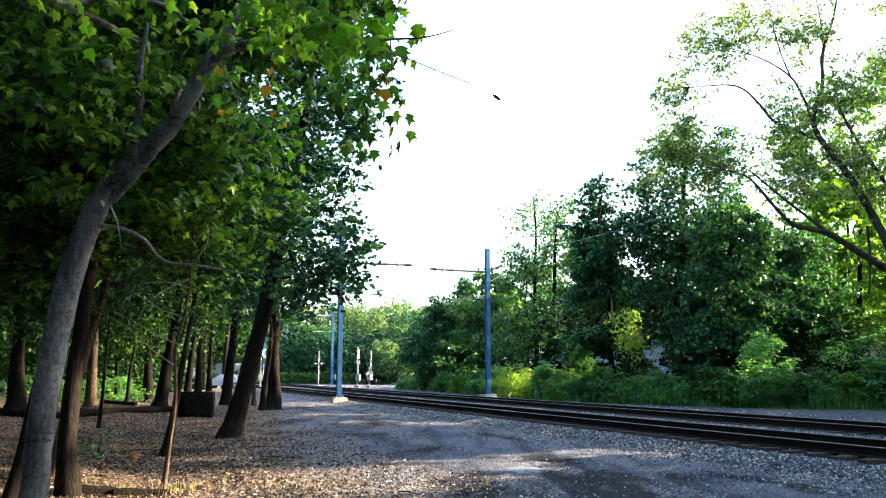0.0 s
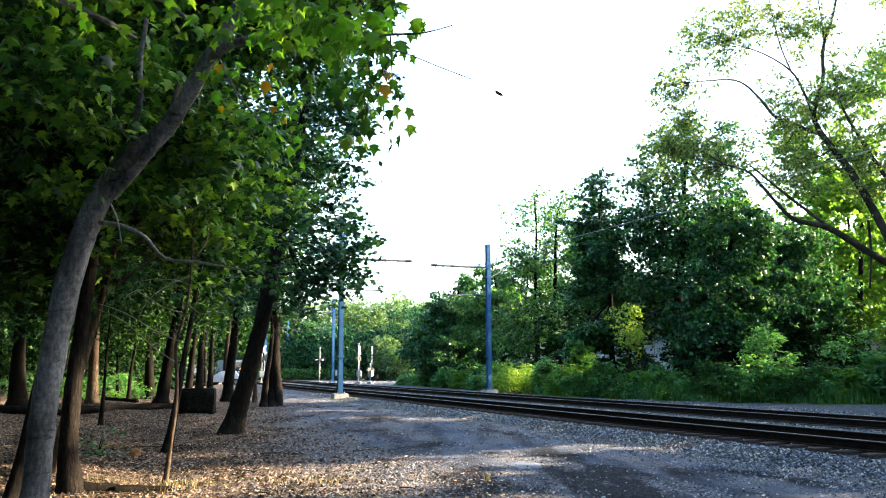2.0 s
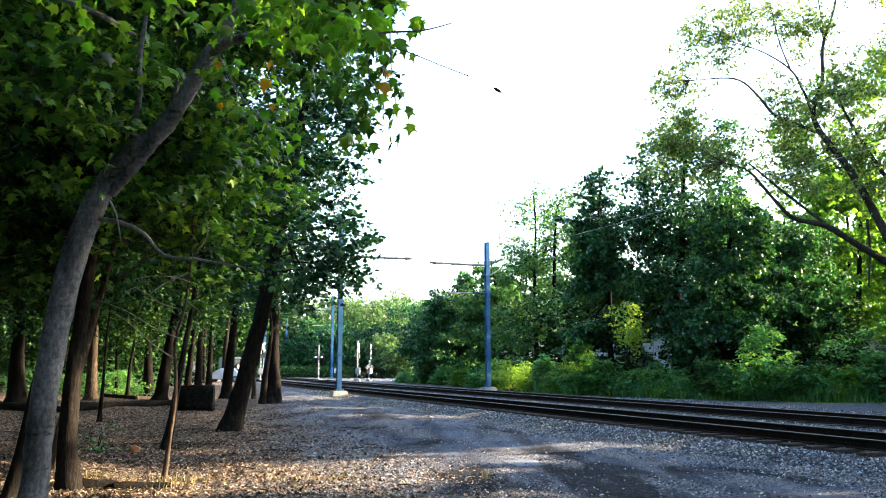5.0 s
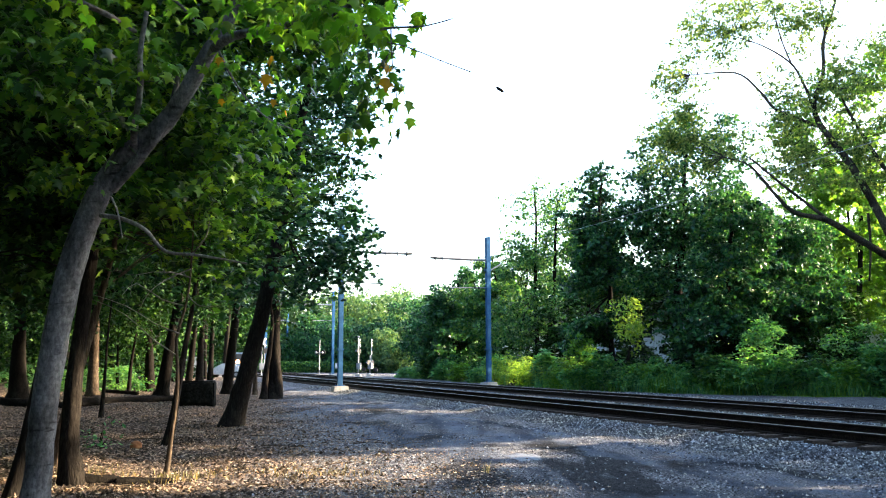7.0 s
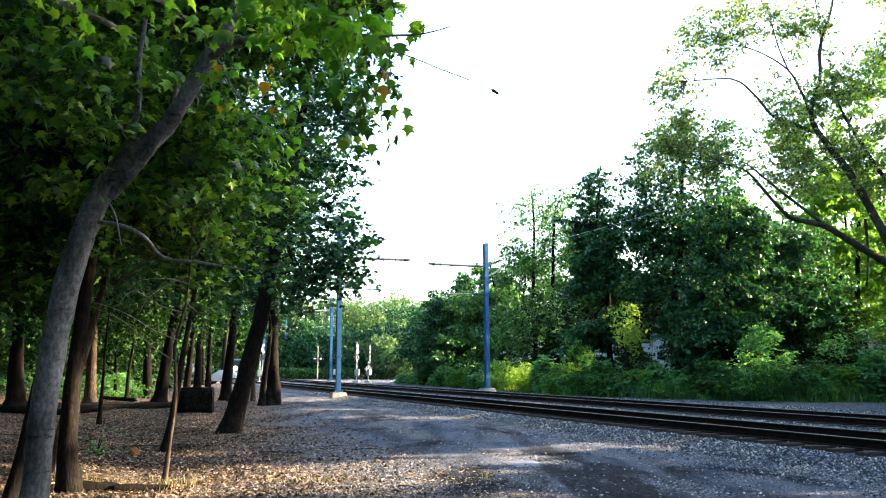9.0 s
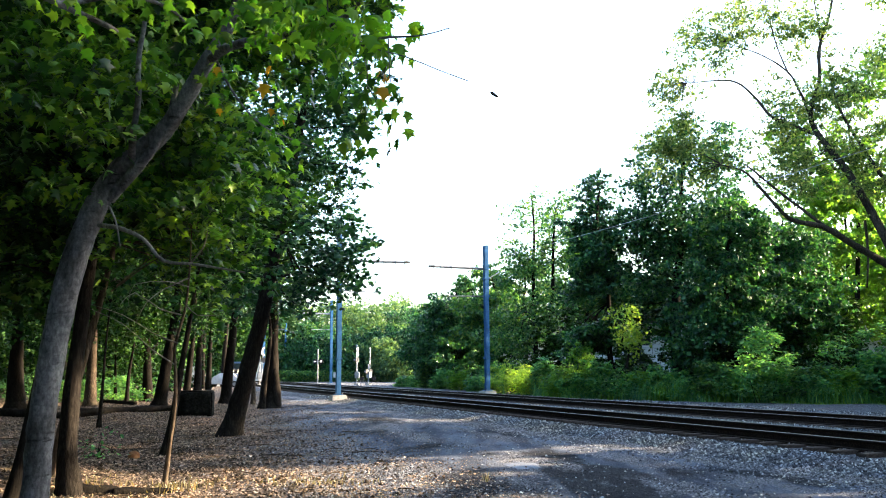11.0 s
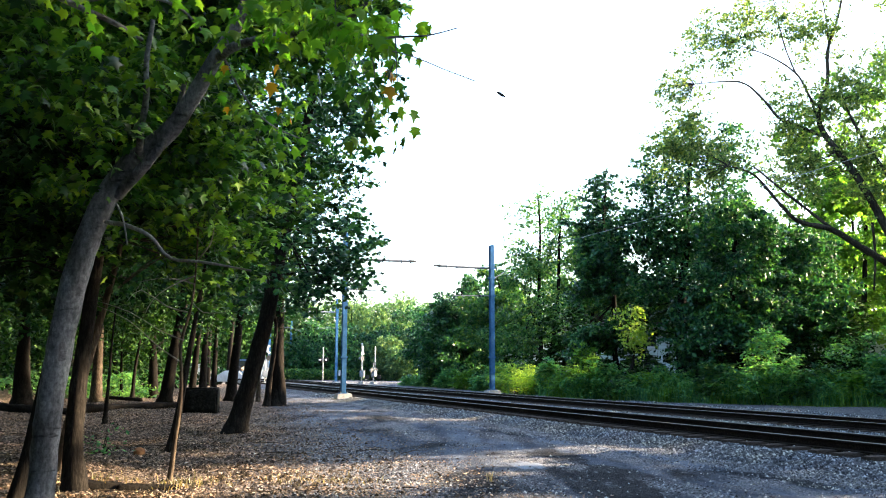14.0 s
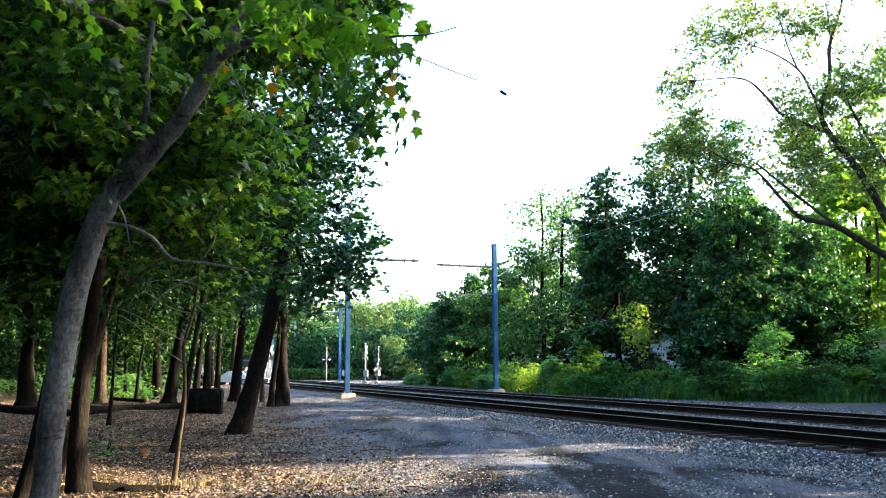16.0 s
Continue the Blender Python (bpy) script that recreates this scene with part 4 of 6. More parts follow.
# the thin crooked sapling with dry grass at its foot, and the one behind
sapling = trunk_tree([(-4.03, 12.60, 0.06), (-3.97, 12.60, 0.63), (-3.92, 12.60, 1.1), (-3.93, 12.60, 1.6), (-3.96, 12.60, 1.95), (-3.88, 12.65, 2.35), (-3.83, 12.70, 2.7), (-3.83, 12.80, 3.40), (-3.86, 12.90, 3.85)], 0.036,
           [((-3.83, 13.50, 4.05), (0.7, 0.8, 0.5))], 0.12, 420, "thin crooked maple sapling in dry grass", BARK_PALE, 10, 43, 0.3, limbs=2,
           extra=[[(*(-3.84, 12.80, 3.23), 0.014), (*(-3.58, 12.60, 3.46), 0.01), (*(-3.47, 12.40, 3.68), 0.005)],
                  [(*(-3.91, 12.70, 2.45), 0.013), (*(-4.13, 12.40, 2.52), 0.01), (*(-4.44, 12.20, 2.74), 0.007), (*(-4.56, 12.00, 2.56), 0.004)],
                  [(*(-3.91, 12.60, 2.02), 0.012), (*(-4.27, 12.50, 2.18), 0.009), (*(-4.66, 12.40, 2.43), 0.006), (*(-5.33, 12.20, 2.66), 0.003)],
                  [(*(-3.82, 12.70, 2.87), 0.011), (*(-3.99, 12.30, 2.91), 0.008), (*(-4.37, 12.00, 2.84), 0.005), (*(-4.45, 12.00, 2.56), 0.003)],
                  [(*(-3.85, 12.70, 2.61), 0.01), (*(-3.61, 12.50, 2.43), 0.007), (*(-3.23, 12.30, 2.42), 0.004)],
                  [(*(-3.93, 12.60, 1.7), 0.012), (*(-4.25, 12.40, 1.95), 0.01), (*(-4.6, 12.20, 2.3), 0.006), (*(-5.15, 12.10, 2.55), 0.004)],
                  [(*(-3.82, 12.70, 3.0), 0.012), (*(-4.1, 12.40, 2.8), 0.009), (*(-4.3, 12.30, 2.6), 0.006), (*(-4.4, 12.30, 2.4), 0.004)]])
for ob in sapling.children:
    if ob.name.startswith("limb"):
        ob.data.materials[0] = BARE_WOOD
trunk_tree([(-5.56, 17.40, 0.04), (-5.44, 17.40, 0.71), (-5.37, 17.50, 1.50), (-5.28, 17.60, 2.30), (-5.18, 17.80, 3.50), (-5.03, 18.00, 4.99)], 0.085,
           [((-4.84, 18.50, 5.73), (1.6, 1.6, 1.7)), ((-5.14, 17.00, 5.27), (1.0, 1.0, 1.1))], 0.16, 7500, "young dark maple tree", BARK_BROWN, 60, 44, 0.45, lm=LEAF_SHADED)
# the heavy maple standing at the road's edge
trunk_tree([(-5.50, 22.40, 0.05), (-5.24, 22.40, 1.03), (-4.95, 22.40, 2.20), (-4.74, 22.50, 3.25), (-4.56, 22.60, 4.47), (-4.32, 22.70, 5.72), (-4.11, 22.80, 7.16), (-3.87, 23.00, 8.84), (-3.65, 23.00, 10.33), (-3.48, 23.00, 12.88)], 0.255,
           [((-3.0, 22.00, 5.14), (0.8, 1.2, 1.7)), ((-3.2, 22.30, 6.42), (0.9, 1.2, 1.1)), ((-3.2, 21.60, 3.76), (0.65, 0.9, 0.55)), ((-5.86, 25.00, 7.18), (2.0, 1.7, 2.4)), ((-3.61, 25.00, 9.65), (1.1, 1.5, 1.6)), ((-5.59, 25.50, 11.65), (3.0, 2.2, 1.9)), ((-6.33, 24.50, 5.04), (1.3, 1.4, 1.4)), ((-5.37, 25.00, 13.86), (3.8, 2.4, 1.6)), ((-2.9, 22.00, 4.24), (0.55, 1.0, 0.9)), ((-2.8, 22.00, 5.90), (0.55, 1.0, 0.8)), ((-5.68, 24.00, 3.84), (1.2, 1.2, 0.8)), ((-3.0, 22.3, 9.2), (1.2, 1.2, 1.2)), ((-4.4, 22.8, 8.2), (1.1, 1.2, 1.2)), ((-2.72, 21.8, 4.3), (0.4, 0.5, 0.7))],
           0.165, 19500, "stout dark maple tree leaning at the gravel's edge", BARK_BROWN, 240, 45, 0.42, limbs=2, lm=LEAF_DARK)
# trees further in; bark colour follows the light, pale on sunlit trunks, near-black in shade
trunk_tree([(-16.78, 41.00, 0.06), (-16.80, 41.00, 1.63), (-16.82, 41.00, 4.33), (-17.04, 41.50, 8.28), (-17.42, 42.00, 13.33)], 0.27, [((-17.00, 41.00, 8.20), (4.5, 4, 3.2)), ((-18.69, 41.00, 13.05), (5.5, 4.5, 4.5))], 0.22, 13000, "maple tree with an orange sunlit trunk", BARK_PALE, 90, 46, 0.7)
trunk_tree([(-10.74, 27.00, 0.08), (-10.69, 27.00, 1.09), (-10.72, 27.20, 2.69), (-10.70, 27.50, 4.53)], 0.06, [((-10.95, 28.00, 4.59), (1.3, 1.4, 1.2))], 0.14, 1200, "thin maple sapling among leaf litter", BARK_BROWN, 25, 47, 0.5, lm=LEAF_SHADED)
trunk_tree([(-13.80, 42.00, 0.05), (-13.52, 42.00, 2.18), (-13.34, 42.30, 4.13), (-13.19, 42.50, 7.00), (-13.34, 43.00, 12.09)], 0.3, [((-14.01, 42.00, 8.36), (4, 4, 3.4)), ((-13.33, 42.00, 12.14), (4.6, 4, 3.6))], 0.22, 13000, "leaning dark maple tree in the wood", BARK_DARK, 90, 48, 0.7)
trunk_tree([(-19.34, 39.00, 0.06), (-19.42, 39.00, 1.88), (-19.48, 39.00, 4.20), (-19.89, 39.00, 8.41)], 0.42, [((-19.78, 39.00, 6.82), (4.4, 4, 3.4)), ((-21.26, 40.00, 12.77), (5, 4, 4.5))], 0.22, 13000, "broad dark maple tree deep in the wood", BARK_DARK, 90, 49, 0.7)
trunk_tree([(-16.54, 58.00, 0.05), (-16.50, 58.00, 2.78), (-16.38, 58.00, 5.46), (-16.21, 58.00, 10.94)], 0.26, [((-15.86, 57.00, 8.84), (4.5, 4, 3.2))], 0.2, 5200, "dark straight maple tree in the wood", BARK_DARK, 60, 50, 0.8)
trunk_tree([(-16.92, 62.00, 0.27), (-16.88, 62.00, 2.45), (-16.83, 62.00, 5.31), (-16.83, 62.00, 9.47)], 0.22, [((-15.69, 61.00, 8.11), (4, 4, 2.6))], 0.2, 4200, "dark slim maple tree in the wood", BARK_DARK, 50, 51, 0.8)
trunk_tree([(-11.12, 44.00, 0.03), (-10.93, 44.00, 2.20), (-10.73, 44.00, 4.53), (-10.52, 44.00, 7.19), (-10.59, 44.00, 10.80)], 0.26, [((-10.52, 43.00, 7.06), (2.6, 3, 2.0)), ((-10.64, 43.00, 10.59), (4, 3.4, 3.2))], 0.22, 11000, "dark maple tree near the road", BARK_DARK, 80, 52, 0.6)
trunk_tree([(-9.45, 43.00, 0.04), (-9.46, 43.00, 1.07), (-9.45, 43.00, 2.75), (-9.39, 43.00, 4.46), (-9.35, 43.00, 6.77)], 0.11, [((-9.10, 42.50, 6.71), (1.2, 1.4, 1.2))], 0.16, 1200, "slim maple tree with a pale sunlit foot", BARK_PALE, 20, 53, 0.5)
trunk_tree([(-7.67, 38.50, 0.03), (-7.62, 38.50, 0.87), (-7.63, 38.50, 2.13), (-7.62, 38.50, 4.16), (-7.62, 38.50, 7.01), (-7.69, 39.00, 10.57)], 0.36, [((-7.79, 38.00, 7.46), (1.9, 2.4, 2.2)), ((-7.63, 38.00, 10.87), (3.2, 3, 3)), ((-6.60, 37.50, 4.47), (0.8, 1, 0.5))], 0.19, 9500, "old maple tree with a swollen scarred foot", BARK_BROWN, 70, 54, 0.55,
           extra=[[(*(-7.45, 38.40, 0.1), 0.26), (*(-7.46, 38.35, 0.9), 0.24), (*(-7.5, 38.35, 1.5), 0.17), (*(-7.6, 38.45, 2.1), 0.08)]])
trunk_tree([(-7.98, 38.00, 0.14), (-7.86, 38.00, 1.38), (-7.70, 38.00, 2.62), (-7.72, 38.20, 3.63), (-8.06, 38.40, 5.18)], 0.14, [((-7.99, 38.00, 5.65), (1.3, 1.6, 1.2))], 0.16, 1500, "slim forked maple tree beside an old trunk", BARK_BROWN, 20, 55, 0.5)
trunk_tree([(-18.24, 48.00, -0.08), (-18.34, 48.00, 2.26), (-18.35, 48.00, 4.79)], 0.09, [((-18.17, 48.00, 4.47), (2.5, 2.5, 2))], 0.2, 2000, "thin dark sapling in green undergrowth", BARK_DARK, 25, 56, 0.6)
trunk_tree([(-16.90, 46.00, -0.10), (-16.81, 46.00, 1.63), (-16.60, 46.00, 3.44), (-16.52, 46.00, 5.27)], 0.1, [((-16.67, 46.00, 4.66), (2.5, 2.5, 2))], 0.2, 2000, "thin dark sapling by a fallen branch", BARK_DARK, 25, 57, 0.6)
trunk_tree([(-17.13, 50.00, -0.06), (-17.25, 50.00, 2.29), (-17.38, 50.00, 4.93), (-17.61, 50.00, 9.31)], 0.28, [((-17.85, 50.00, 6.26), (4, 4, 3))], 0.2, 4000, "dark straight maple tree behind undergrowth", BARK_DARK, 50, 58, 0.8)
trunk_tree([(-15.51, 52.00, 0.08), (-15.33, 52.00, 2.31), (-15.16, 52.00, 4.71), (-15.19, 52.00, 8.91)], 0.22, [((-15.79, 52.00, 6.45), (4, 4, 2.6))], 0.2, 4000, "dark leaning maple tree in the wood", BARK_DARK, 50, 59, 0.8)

# dense wood behind, as one mass of foliage on many stems
rngw = np.random.default_rng(60)
wood_blobs = [((x, y, z), (6, 6, 4)) for x, y, z in zip(rngw.uniform(-62, -20, 46), rngw.uniform(66, 110, 46), rngw.uniform(4, 17, 46))]
wood_blobs = [b for b in wood_blobs if b[0][0] / b[0][1] < -0.27]
wp, wc = clumped(wood_blobs, 420, 46000, rngw, 1.1, 0.2)
wp = wp[open_to_sun(wp)]
back_wood = thing("woodland", pose(0, 0, 0), "dense green woodland behind the trunks", "woodland", kind="stuff")
# shade is put into this foliage's leaf colour
part("foliage", quad_leaves("foliage", wp, 0.42, LEAF_SHADED, rngw), None, back_wood)
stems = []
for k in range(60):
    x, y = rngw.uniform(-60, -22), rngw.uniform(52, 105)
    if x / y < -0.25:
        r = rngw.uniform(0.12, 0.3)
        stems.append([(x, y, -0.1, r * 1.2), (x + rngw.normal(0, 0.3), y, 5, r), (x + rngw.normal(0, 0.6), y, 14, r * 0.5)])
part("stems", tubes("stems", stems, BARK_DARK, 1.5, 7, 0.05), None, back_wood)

# foliage added beside, behind and above the viewer, mostly unseen, to shade the wood
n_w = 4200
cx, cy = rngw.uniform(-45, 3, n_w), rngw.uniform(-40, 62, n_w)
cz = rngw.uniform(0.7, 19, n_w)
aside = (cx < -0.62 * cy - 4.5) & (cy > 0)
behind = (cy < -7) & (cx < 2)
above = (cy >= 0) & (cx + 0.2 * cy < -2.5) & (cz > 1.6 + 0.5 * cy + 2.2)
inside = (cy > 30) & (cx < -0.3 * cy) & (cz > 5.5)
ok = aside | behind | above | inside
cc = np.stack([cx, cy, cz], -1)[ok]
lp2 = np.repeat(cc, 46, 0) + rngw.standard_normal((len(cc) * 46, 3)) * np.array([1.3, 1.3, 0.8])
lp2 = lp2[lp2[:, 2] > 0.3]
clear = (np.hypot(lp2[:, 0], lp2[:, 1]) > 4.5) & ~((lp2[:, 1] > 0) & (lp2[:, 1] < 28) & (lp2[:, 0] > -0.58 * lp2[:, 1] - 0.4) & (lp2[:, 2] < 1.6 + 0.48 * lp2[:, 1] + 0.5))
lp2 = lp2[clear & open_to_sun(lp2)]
part("shade_canopy", quad_leaves("shade_canopy", lp2, 0.62, LEAF_SHADED, rngw), None, back_wood)

# low growth and hanging foliage among the trunks, in the shade-darkened leaf
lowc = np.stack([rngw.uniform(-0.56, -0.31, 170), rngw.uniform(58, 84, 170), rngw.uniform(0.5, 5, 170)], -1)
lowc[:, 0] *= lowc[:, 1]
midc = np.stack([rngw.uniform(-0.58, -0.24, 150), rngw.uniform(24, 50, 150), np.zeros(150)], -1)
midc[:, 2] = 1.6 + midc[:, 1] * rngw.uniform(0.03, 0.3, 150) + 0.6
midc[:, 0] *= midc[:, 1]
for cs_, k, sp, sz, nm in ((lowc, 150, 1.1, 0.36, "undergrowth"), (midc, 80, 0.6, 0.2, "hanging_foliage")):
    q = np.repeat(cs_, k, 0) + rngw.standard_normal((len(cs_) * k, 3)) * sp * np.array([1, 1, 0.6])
    part(nm, quad_leaves(nm, q[(q[:, 2] > 0.1) & open_to_sun(q)], sz, LEAF_SHADED, rngw), None, back_wood)

# unseen boughs added overhead and behind the viewer to block skylight
on = 330
oc = np.stack([rngw.uniform(-22, 3.5, on), rngw.uniform(-26, 10, on), rngw.uniform(5.5, 15, on)], -1)
oc = oc[(oc[:, 2] > 1.6 + 0.52 * oc[:, 1] + 3.0)]
oq = np.repeat(oc, 60, 0) + rngw.standard_normal((len(oc) * 60, 3)) * np.array([1.2, 1.2, 0.6])
oq = oq[oq[:, 2] > np.maximum(4.6, 1.6 + 0.5 * oq[:, 1] + 1.2)]
part("unseen_shade_boughs", quad_leaves("unseen_shade_boughs", oq, 0.4, LEAF_SHADED, rngw), None, back_wood)

# trees beyond the road behind the wood, their leaf colour darkened for shade
bc_ = np.stack([rngw.uniform(-0.4, -0.2, 130), rngw.uniform(126, 150, 130), rngw.uniform(1, 17, 130)], -1)
bc_[:, 0] *= bc_[:, 1]
bq = np.repeat(bc_, 110, 0) + rngw.standard_normal((130 * 110, 3)) * np.array([1.8, 1.8, 1.2])
part("far_foliage", quad_leaves("far_foliage", bq[bq[:, 2] > 0.2], 0.7, LEAF_SHADED, rngw), None, back_wood)

# ---- trees and brush beyond the tracks ----
def side_tree(base, top, r, blobs, leaf, count, label, bark=BARK_DARK, lm=LEAF_DARK, clumps=60, seed=1, clump=0.6, limbs=7, extra=(), shell=0.45, bend=0.3):
    return tree("tree", base, straight(base, top, r, bend, seed), blobs, leaf * 0.86, bark, lm, label, int(clumps * 1.15), int(count * 1.45), True, clump * 0.95, limbs, seed, extra=extra, group="trees beyond the tracks", shell=shell)


# broad dark trees near the crossing
side_tree((-1.5, 82, 0), (-1.3, 82, 7), 0.2, [((-1.2, 82, 3.0), (2.6, 2.4, 3.0)), ((0.3, 80, 5.5), (2.4, 2.4, 2.6))], 0.32, 11000, "bushy dark green tree beside the crossing", seed=71, clump=0.5)
side_tree((1.2, 74, 0), (1.2, 74, 9), 0.25, [((0.7, 74, 3.6), (3.0, 2.6, 3.6)), ((1.6, 74, 7.0), (2.3, 2.3, 2.6))], 0.32, 14000, "rounded dark green tree beside the tracks", seed=72, clump=0.5)
side_tree((4.0, 70, 0), (4.2, 70, 10), 0.25, [((3.4, 68, 4.0), (2.6, 2.6, 3.8)), ((4.2, 70, 7.4), (2.2, 2.2, 2.8))], 0.32, 14000, "rounded green tree behind the mast", lm=LEAF_MID, seed=73, clump=0.5)
# slender open trees
side_tree((6.77, 62.00, 0.43), (6.79, 62.00, 14.57), 0.2, [((6.74, 62.00, 11.58), (2.2, 2.2, 3.2)), ((5.36, 61.00, 8.93), (1.6, 1.6, 2.2)), ((4.83, 60.00, 4.80), (2.0, 1.8, 2.6))], 0.24, 5200, "tall slender tree with a thin pale crown", BARK_DARK, LEAF_MID, 60, 74, 0.5, 9)
side_tree((7.42, 60.00, 0.47), (8.17, 60.00, 12.91), 0.22, [((8.13, 60.00, 10.85), (1.7, 1.7, 3.0)), ((9.33, 61.00, 12.26), (1.5, 1.5, 2.6)), ((7.63, 60.00, 5.59), (1.4, 1.4, 1.6))], 0.24, 4500, "tall thin tree with open foliage", BARK_DARK, LEAF_MID, 50, 75, 0.5, 9)
# the dense dark spire
side_tree((9.46, 47.00, 0.71), (8.89, 47.00, 11.59), 0.17, [((8.9, 47.00, 11.5), (0.6, 0.6, 1.0)), ((8.71, 47.00, 9.81), (1.2, 1.2, 2.0)), ((8.59, 47.00, 7.57), (1.6, 1.6, 2.0)), ((8.39, 47.00, 4.73), (1.55, 1.5, 1.8)), ((7.90, 47.50, 2.88), (1.2, 1.2, 1.2))], 0.25, 23000, "dense dark green tree with a pointed crown", clumps=110, seed=76, clump=0.4)
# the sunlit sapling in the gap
side_tree((9.53, 44.00, 1.92), (9.62, 44.00, 4.82), 0.05, [((9.59, 44.00, 3.89), (0.48, 0.45, 0.95))], 0.18, 800, "small yellow-green sapling lit by the sun", BARK_BROWN, LEAF_SUNLIT, 14, 77, 0.35, 3)
# the broad dark trees
side_tree((12.31, 45.00, 0.75), (13.28, 45.00, 13.21), 0.3, [((12.06, 45.00, 9.46), (2.2, 2.2, 2.6)), ((14.12, 45.50, 11.43), (2.6, 2.4, 2.2)), ((11.34, 45.50, 11.75), (1.5, 1.5, 1.6)), ((12.88, 45.00, 7.31), (2.4, 2.2, 2.4)), ((14.40, 46.00, 14.44), (2.0, 1.8, 1.2)), ((11.19, 45.50, 7.38), (1.4, 1.4, 2.0)), ((10.7, 45.5, 9.2), (1.4, 1.4, 1.5)), ((12.9, 45.2, 9.6), (1.5, 1.4, 1.5))], 0.24, 16500, "tall broad dark green tree with gaps of sky", clumps=210, seed=78, clump=0.45, limbs=12)
side_tree((14.26, 42.00, 0.81), (14.41, 42.00, 9.51), 0.26, [((14.35, 42.00, 8.36), (1.9, 1.9, 1.7)), ((14.21, 42.00, 5.52), (2.4, 2.2, 2.0)), ((13.26, 42.00, 3.28), (2.2, 2.0, 1.5))], 0.25, 14000, "ivy-hung dark tree above the brush", clumps=90, seed=79, clump=0.45)
side_tree((18.64, 46.00, 0.73), (19.13, 46.00, 9.01), 0.24, [((19.04, 46.00, 7.44), (2.2, 2.0, 2.0)), ((18.62, 44.00, 4.24), (2.4, 2.0, 1.8)), ((16.2, 44.0, 5.4), (1.7, 1.5, 1.7)), ((17.6, 44.5, 6.2), (1.5, 1.4, 1.3))], 0.26, 21000, "dark green tree in the shade", clumps=80, seed=80, clump=0.5)

# the great limbed tree
R0 = (20.81, 37.00, 0.66)
great = [(R0[0], R0[1], 0.0, 0.5), (*(20.82, 37.00, 3.08), 0.302), (*(20.35, 37.00, 5.55), 0.259), (*(19.40, 37.00, 7.81), 0.180), (*(18.42, 37.00, 9.85), 0.158), (*(17.67, 37.00, 11.02), 0.144), (*(16.89, 37.00, 12.19), 0.122), (*(16.74, 37.00, 13.11), 0.094), (*(17.22, 37.00, 14.57), 0.079), (*(17.34, 37.00, 16.05), 0.072), (*(17.95, 37.00, 17.82), 0.050), (*(18.51, 37.00, 20.30), 0.036)]
L = [
    [(*(20.47, 37.00, 5.55), 0.173), (*(19.03, 36.50, 6.23), 0.151), (*(17.61, 36.00, 6.90), 0.130), (*(16.26, 35.50, 7.51), 0.115), (*(14.71, 35.00, 7.76), 0.086), (*(13.92, 35.00, 8.56), 0.072), (*(12.92, 35.00, 9.77), 0.043), (*(11.86, 35.00, 10.14), 0.022)],
    [(*(16.34, 35.50, 7.51), 0.072), (*(15.54, 35.50, 8.17), 0.061), (*(14.50, 35.50, 9.03), 0.050), (*(13.24, 35.50, 10.14), 0.036)],
]
L += [
    [(*(17.05, 37.00, 11.93), 0.086), (*(15.93, 37.00, 12.40), 0.072), (*(14.94, 37.00, 12.85), 0.065), (*(14.22, 37.00, 13.77), 0.050), (*(13.24, 37.00, 14.52), 0.036), (*(11.18, 37.00, 14.44), 0.018)],
    [(*(16.66, 37.00, 12.98), 0.065), (*(16.29, 37.00, 14.04), 0.054), (*(15.78, 37.00, 14.97), 0.043), (*(14.59, 37.00, 15.78), 0.029), (*(13.07, 37.00, 16.32), 0.018)],
    [(*(15.83, 37.00, 14.89), 0.036), (*(15.39, 37.00, 16.18), 0.029), (*(15.09, 37.00, 17.82), 0.022), (*(14.81, 37.00, 19.74), 0.014)],
]
L += [
    [(*(17.34, 37.00, 15.65), 0.036), (*(17.38, 37.00, 17.00), 0.029), (*(17.22, 37.00, 18.64), 0.022)],
    [(*(21.21, 37.50, 8.15), 0.115), (*(19.63, 37.50, 10.75), 0.086), (*(18.49, 37.50, 12.87), 0.058), (*(18.06, 37.50, 14.21), 0.036)],
    [(*(18.90, 37.20, 8.10), 0.058), (*(19.07, 37.50, 6.62), 0.050), (*(18.91, 37.50, 5.10), 0.036)],
]
gb = [((12.05, 37.00, 16.73), (1.17, 1.30, 1.22)), ((11.07, 37.00, 14.84), (1.17, 1.30, 1.08)), ((14.17, 37.00, 17.54), (1.44, 1.50, 1.35)), ((17.04, 37.00, 17.82), (1.44, 1.50, 1.35)), ((15.97, 37.50, 13.94), (1.53, 1.40, 1.22))]
gb += [((10.59, 37.00, 12.45), (1.08, 1.20, 1.08)), ((11.47, 36.00, 10.64), (1.26, 1.30, 1.22)), ((9.51, 37.00, 10.89), (0.90, 1.10, 1.22)), ((15.99, 38.00, 10.87), (1.26, 1.40, 1.22)), ((19.30, 38.00, 13.56), (1.26, 1.40, 1.62)), ((21.70, 38.00, 17.41), (2.16, 2.00, 2.70)), ((17.86, 37.50, 15.02), (0.72, 0.90, 1.35)), ((21.79, 39.00, 11.66), (1.98, 2.00, 2.97)), ((10.14, 37.00, 14.04), (0.81, 1.00, 0.68))]
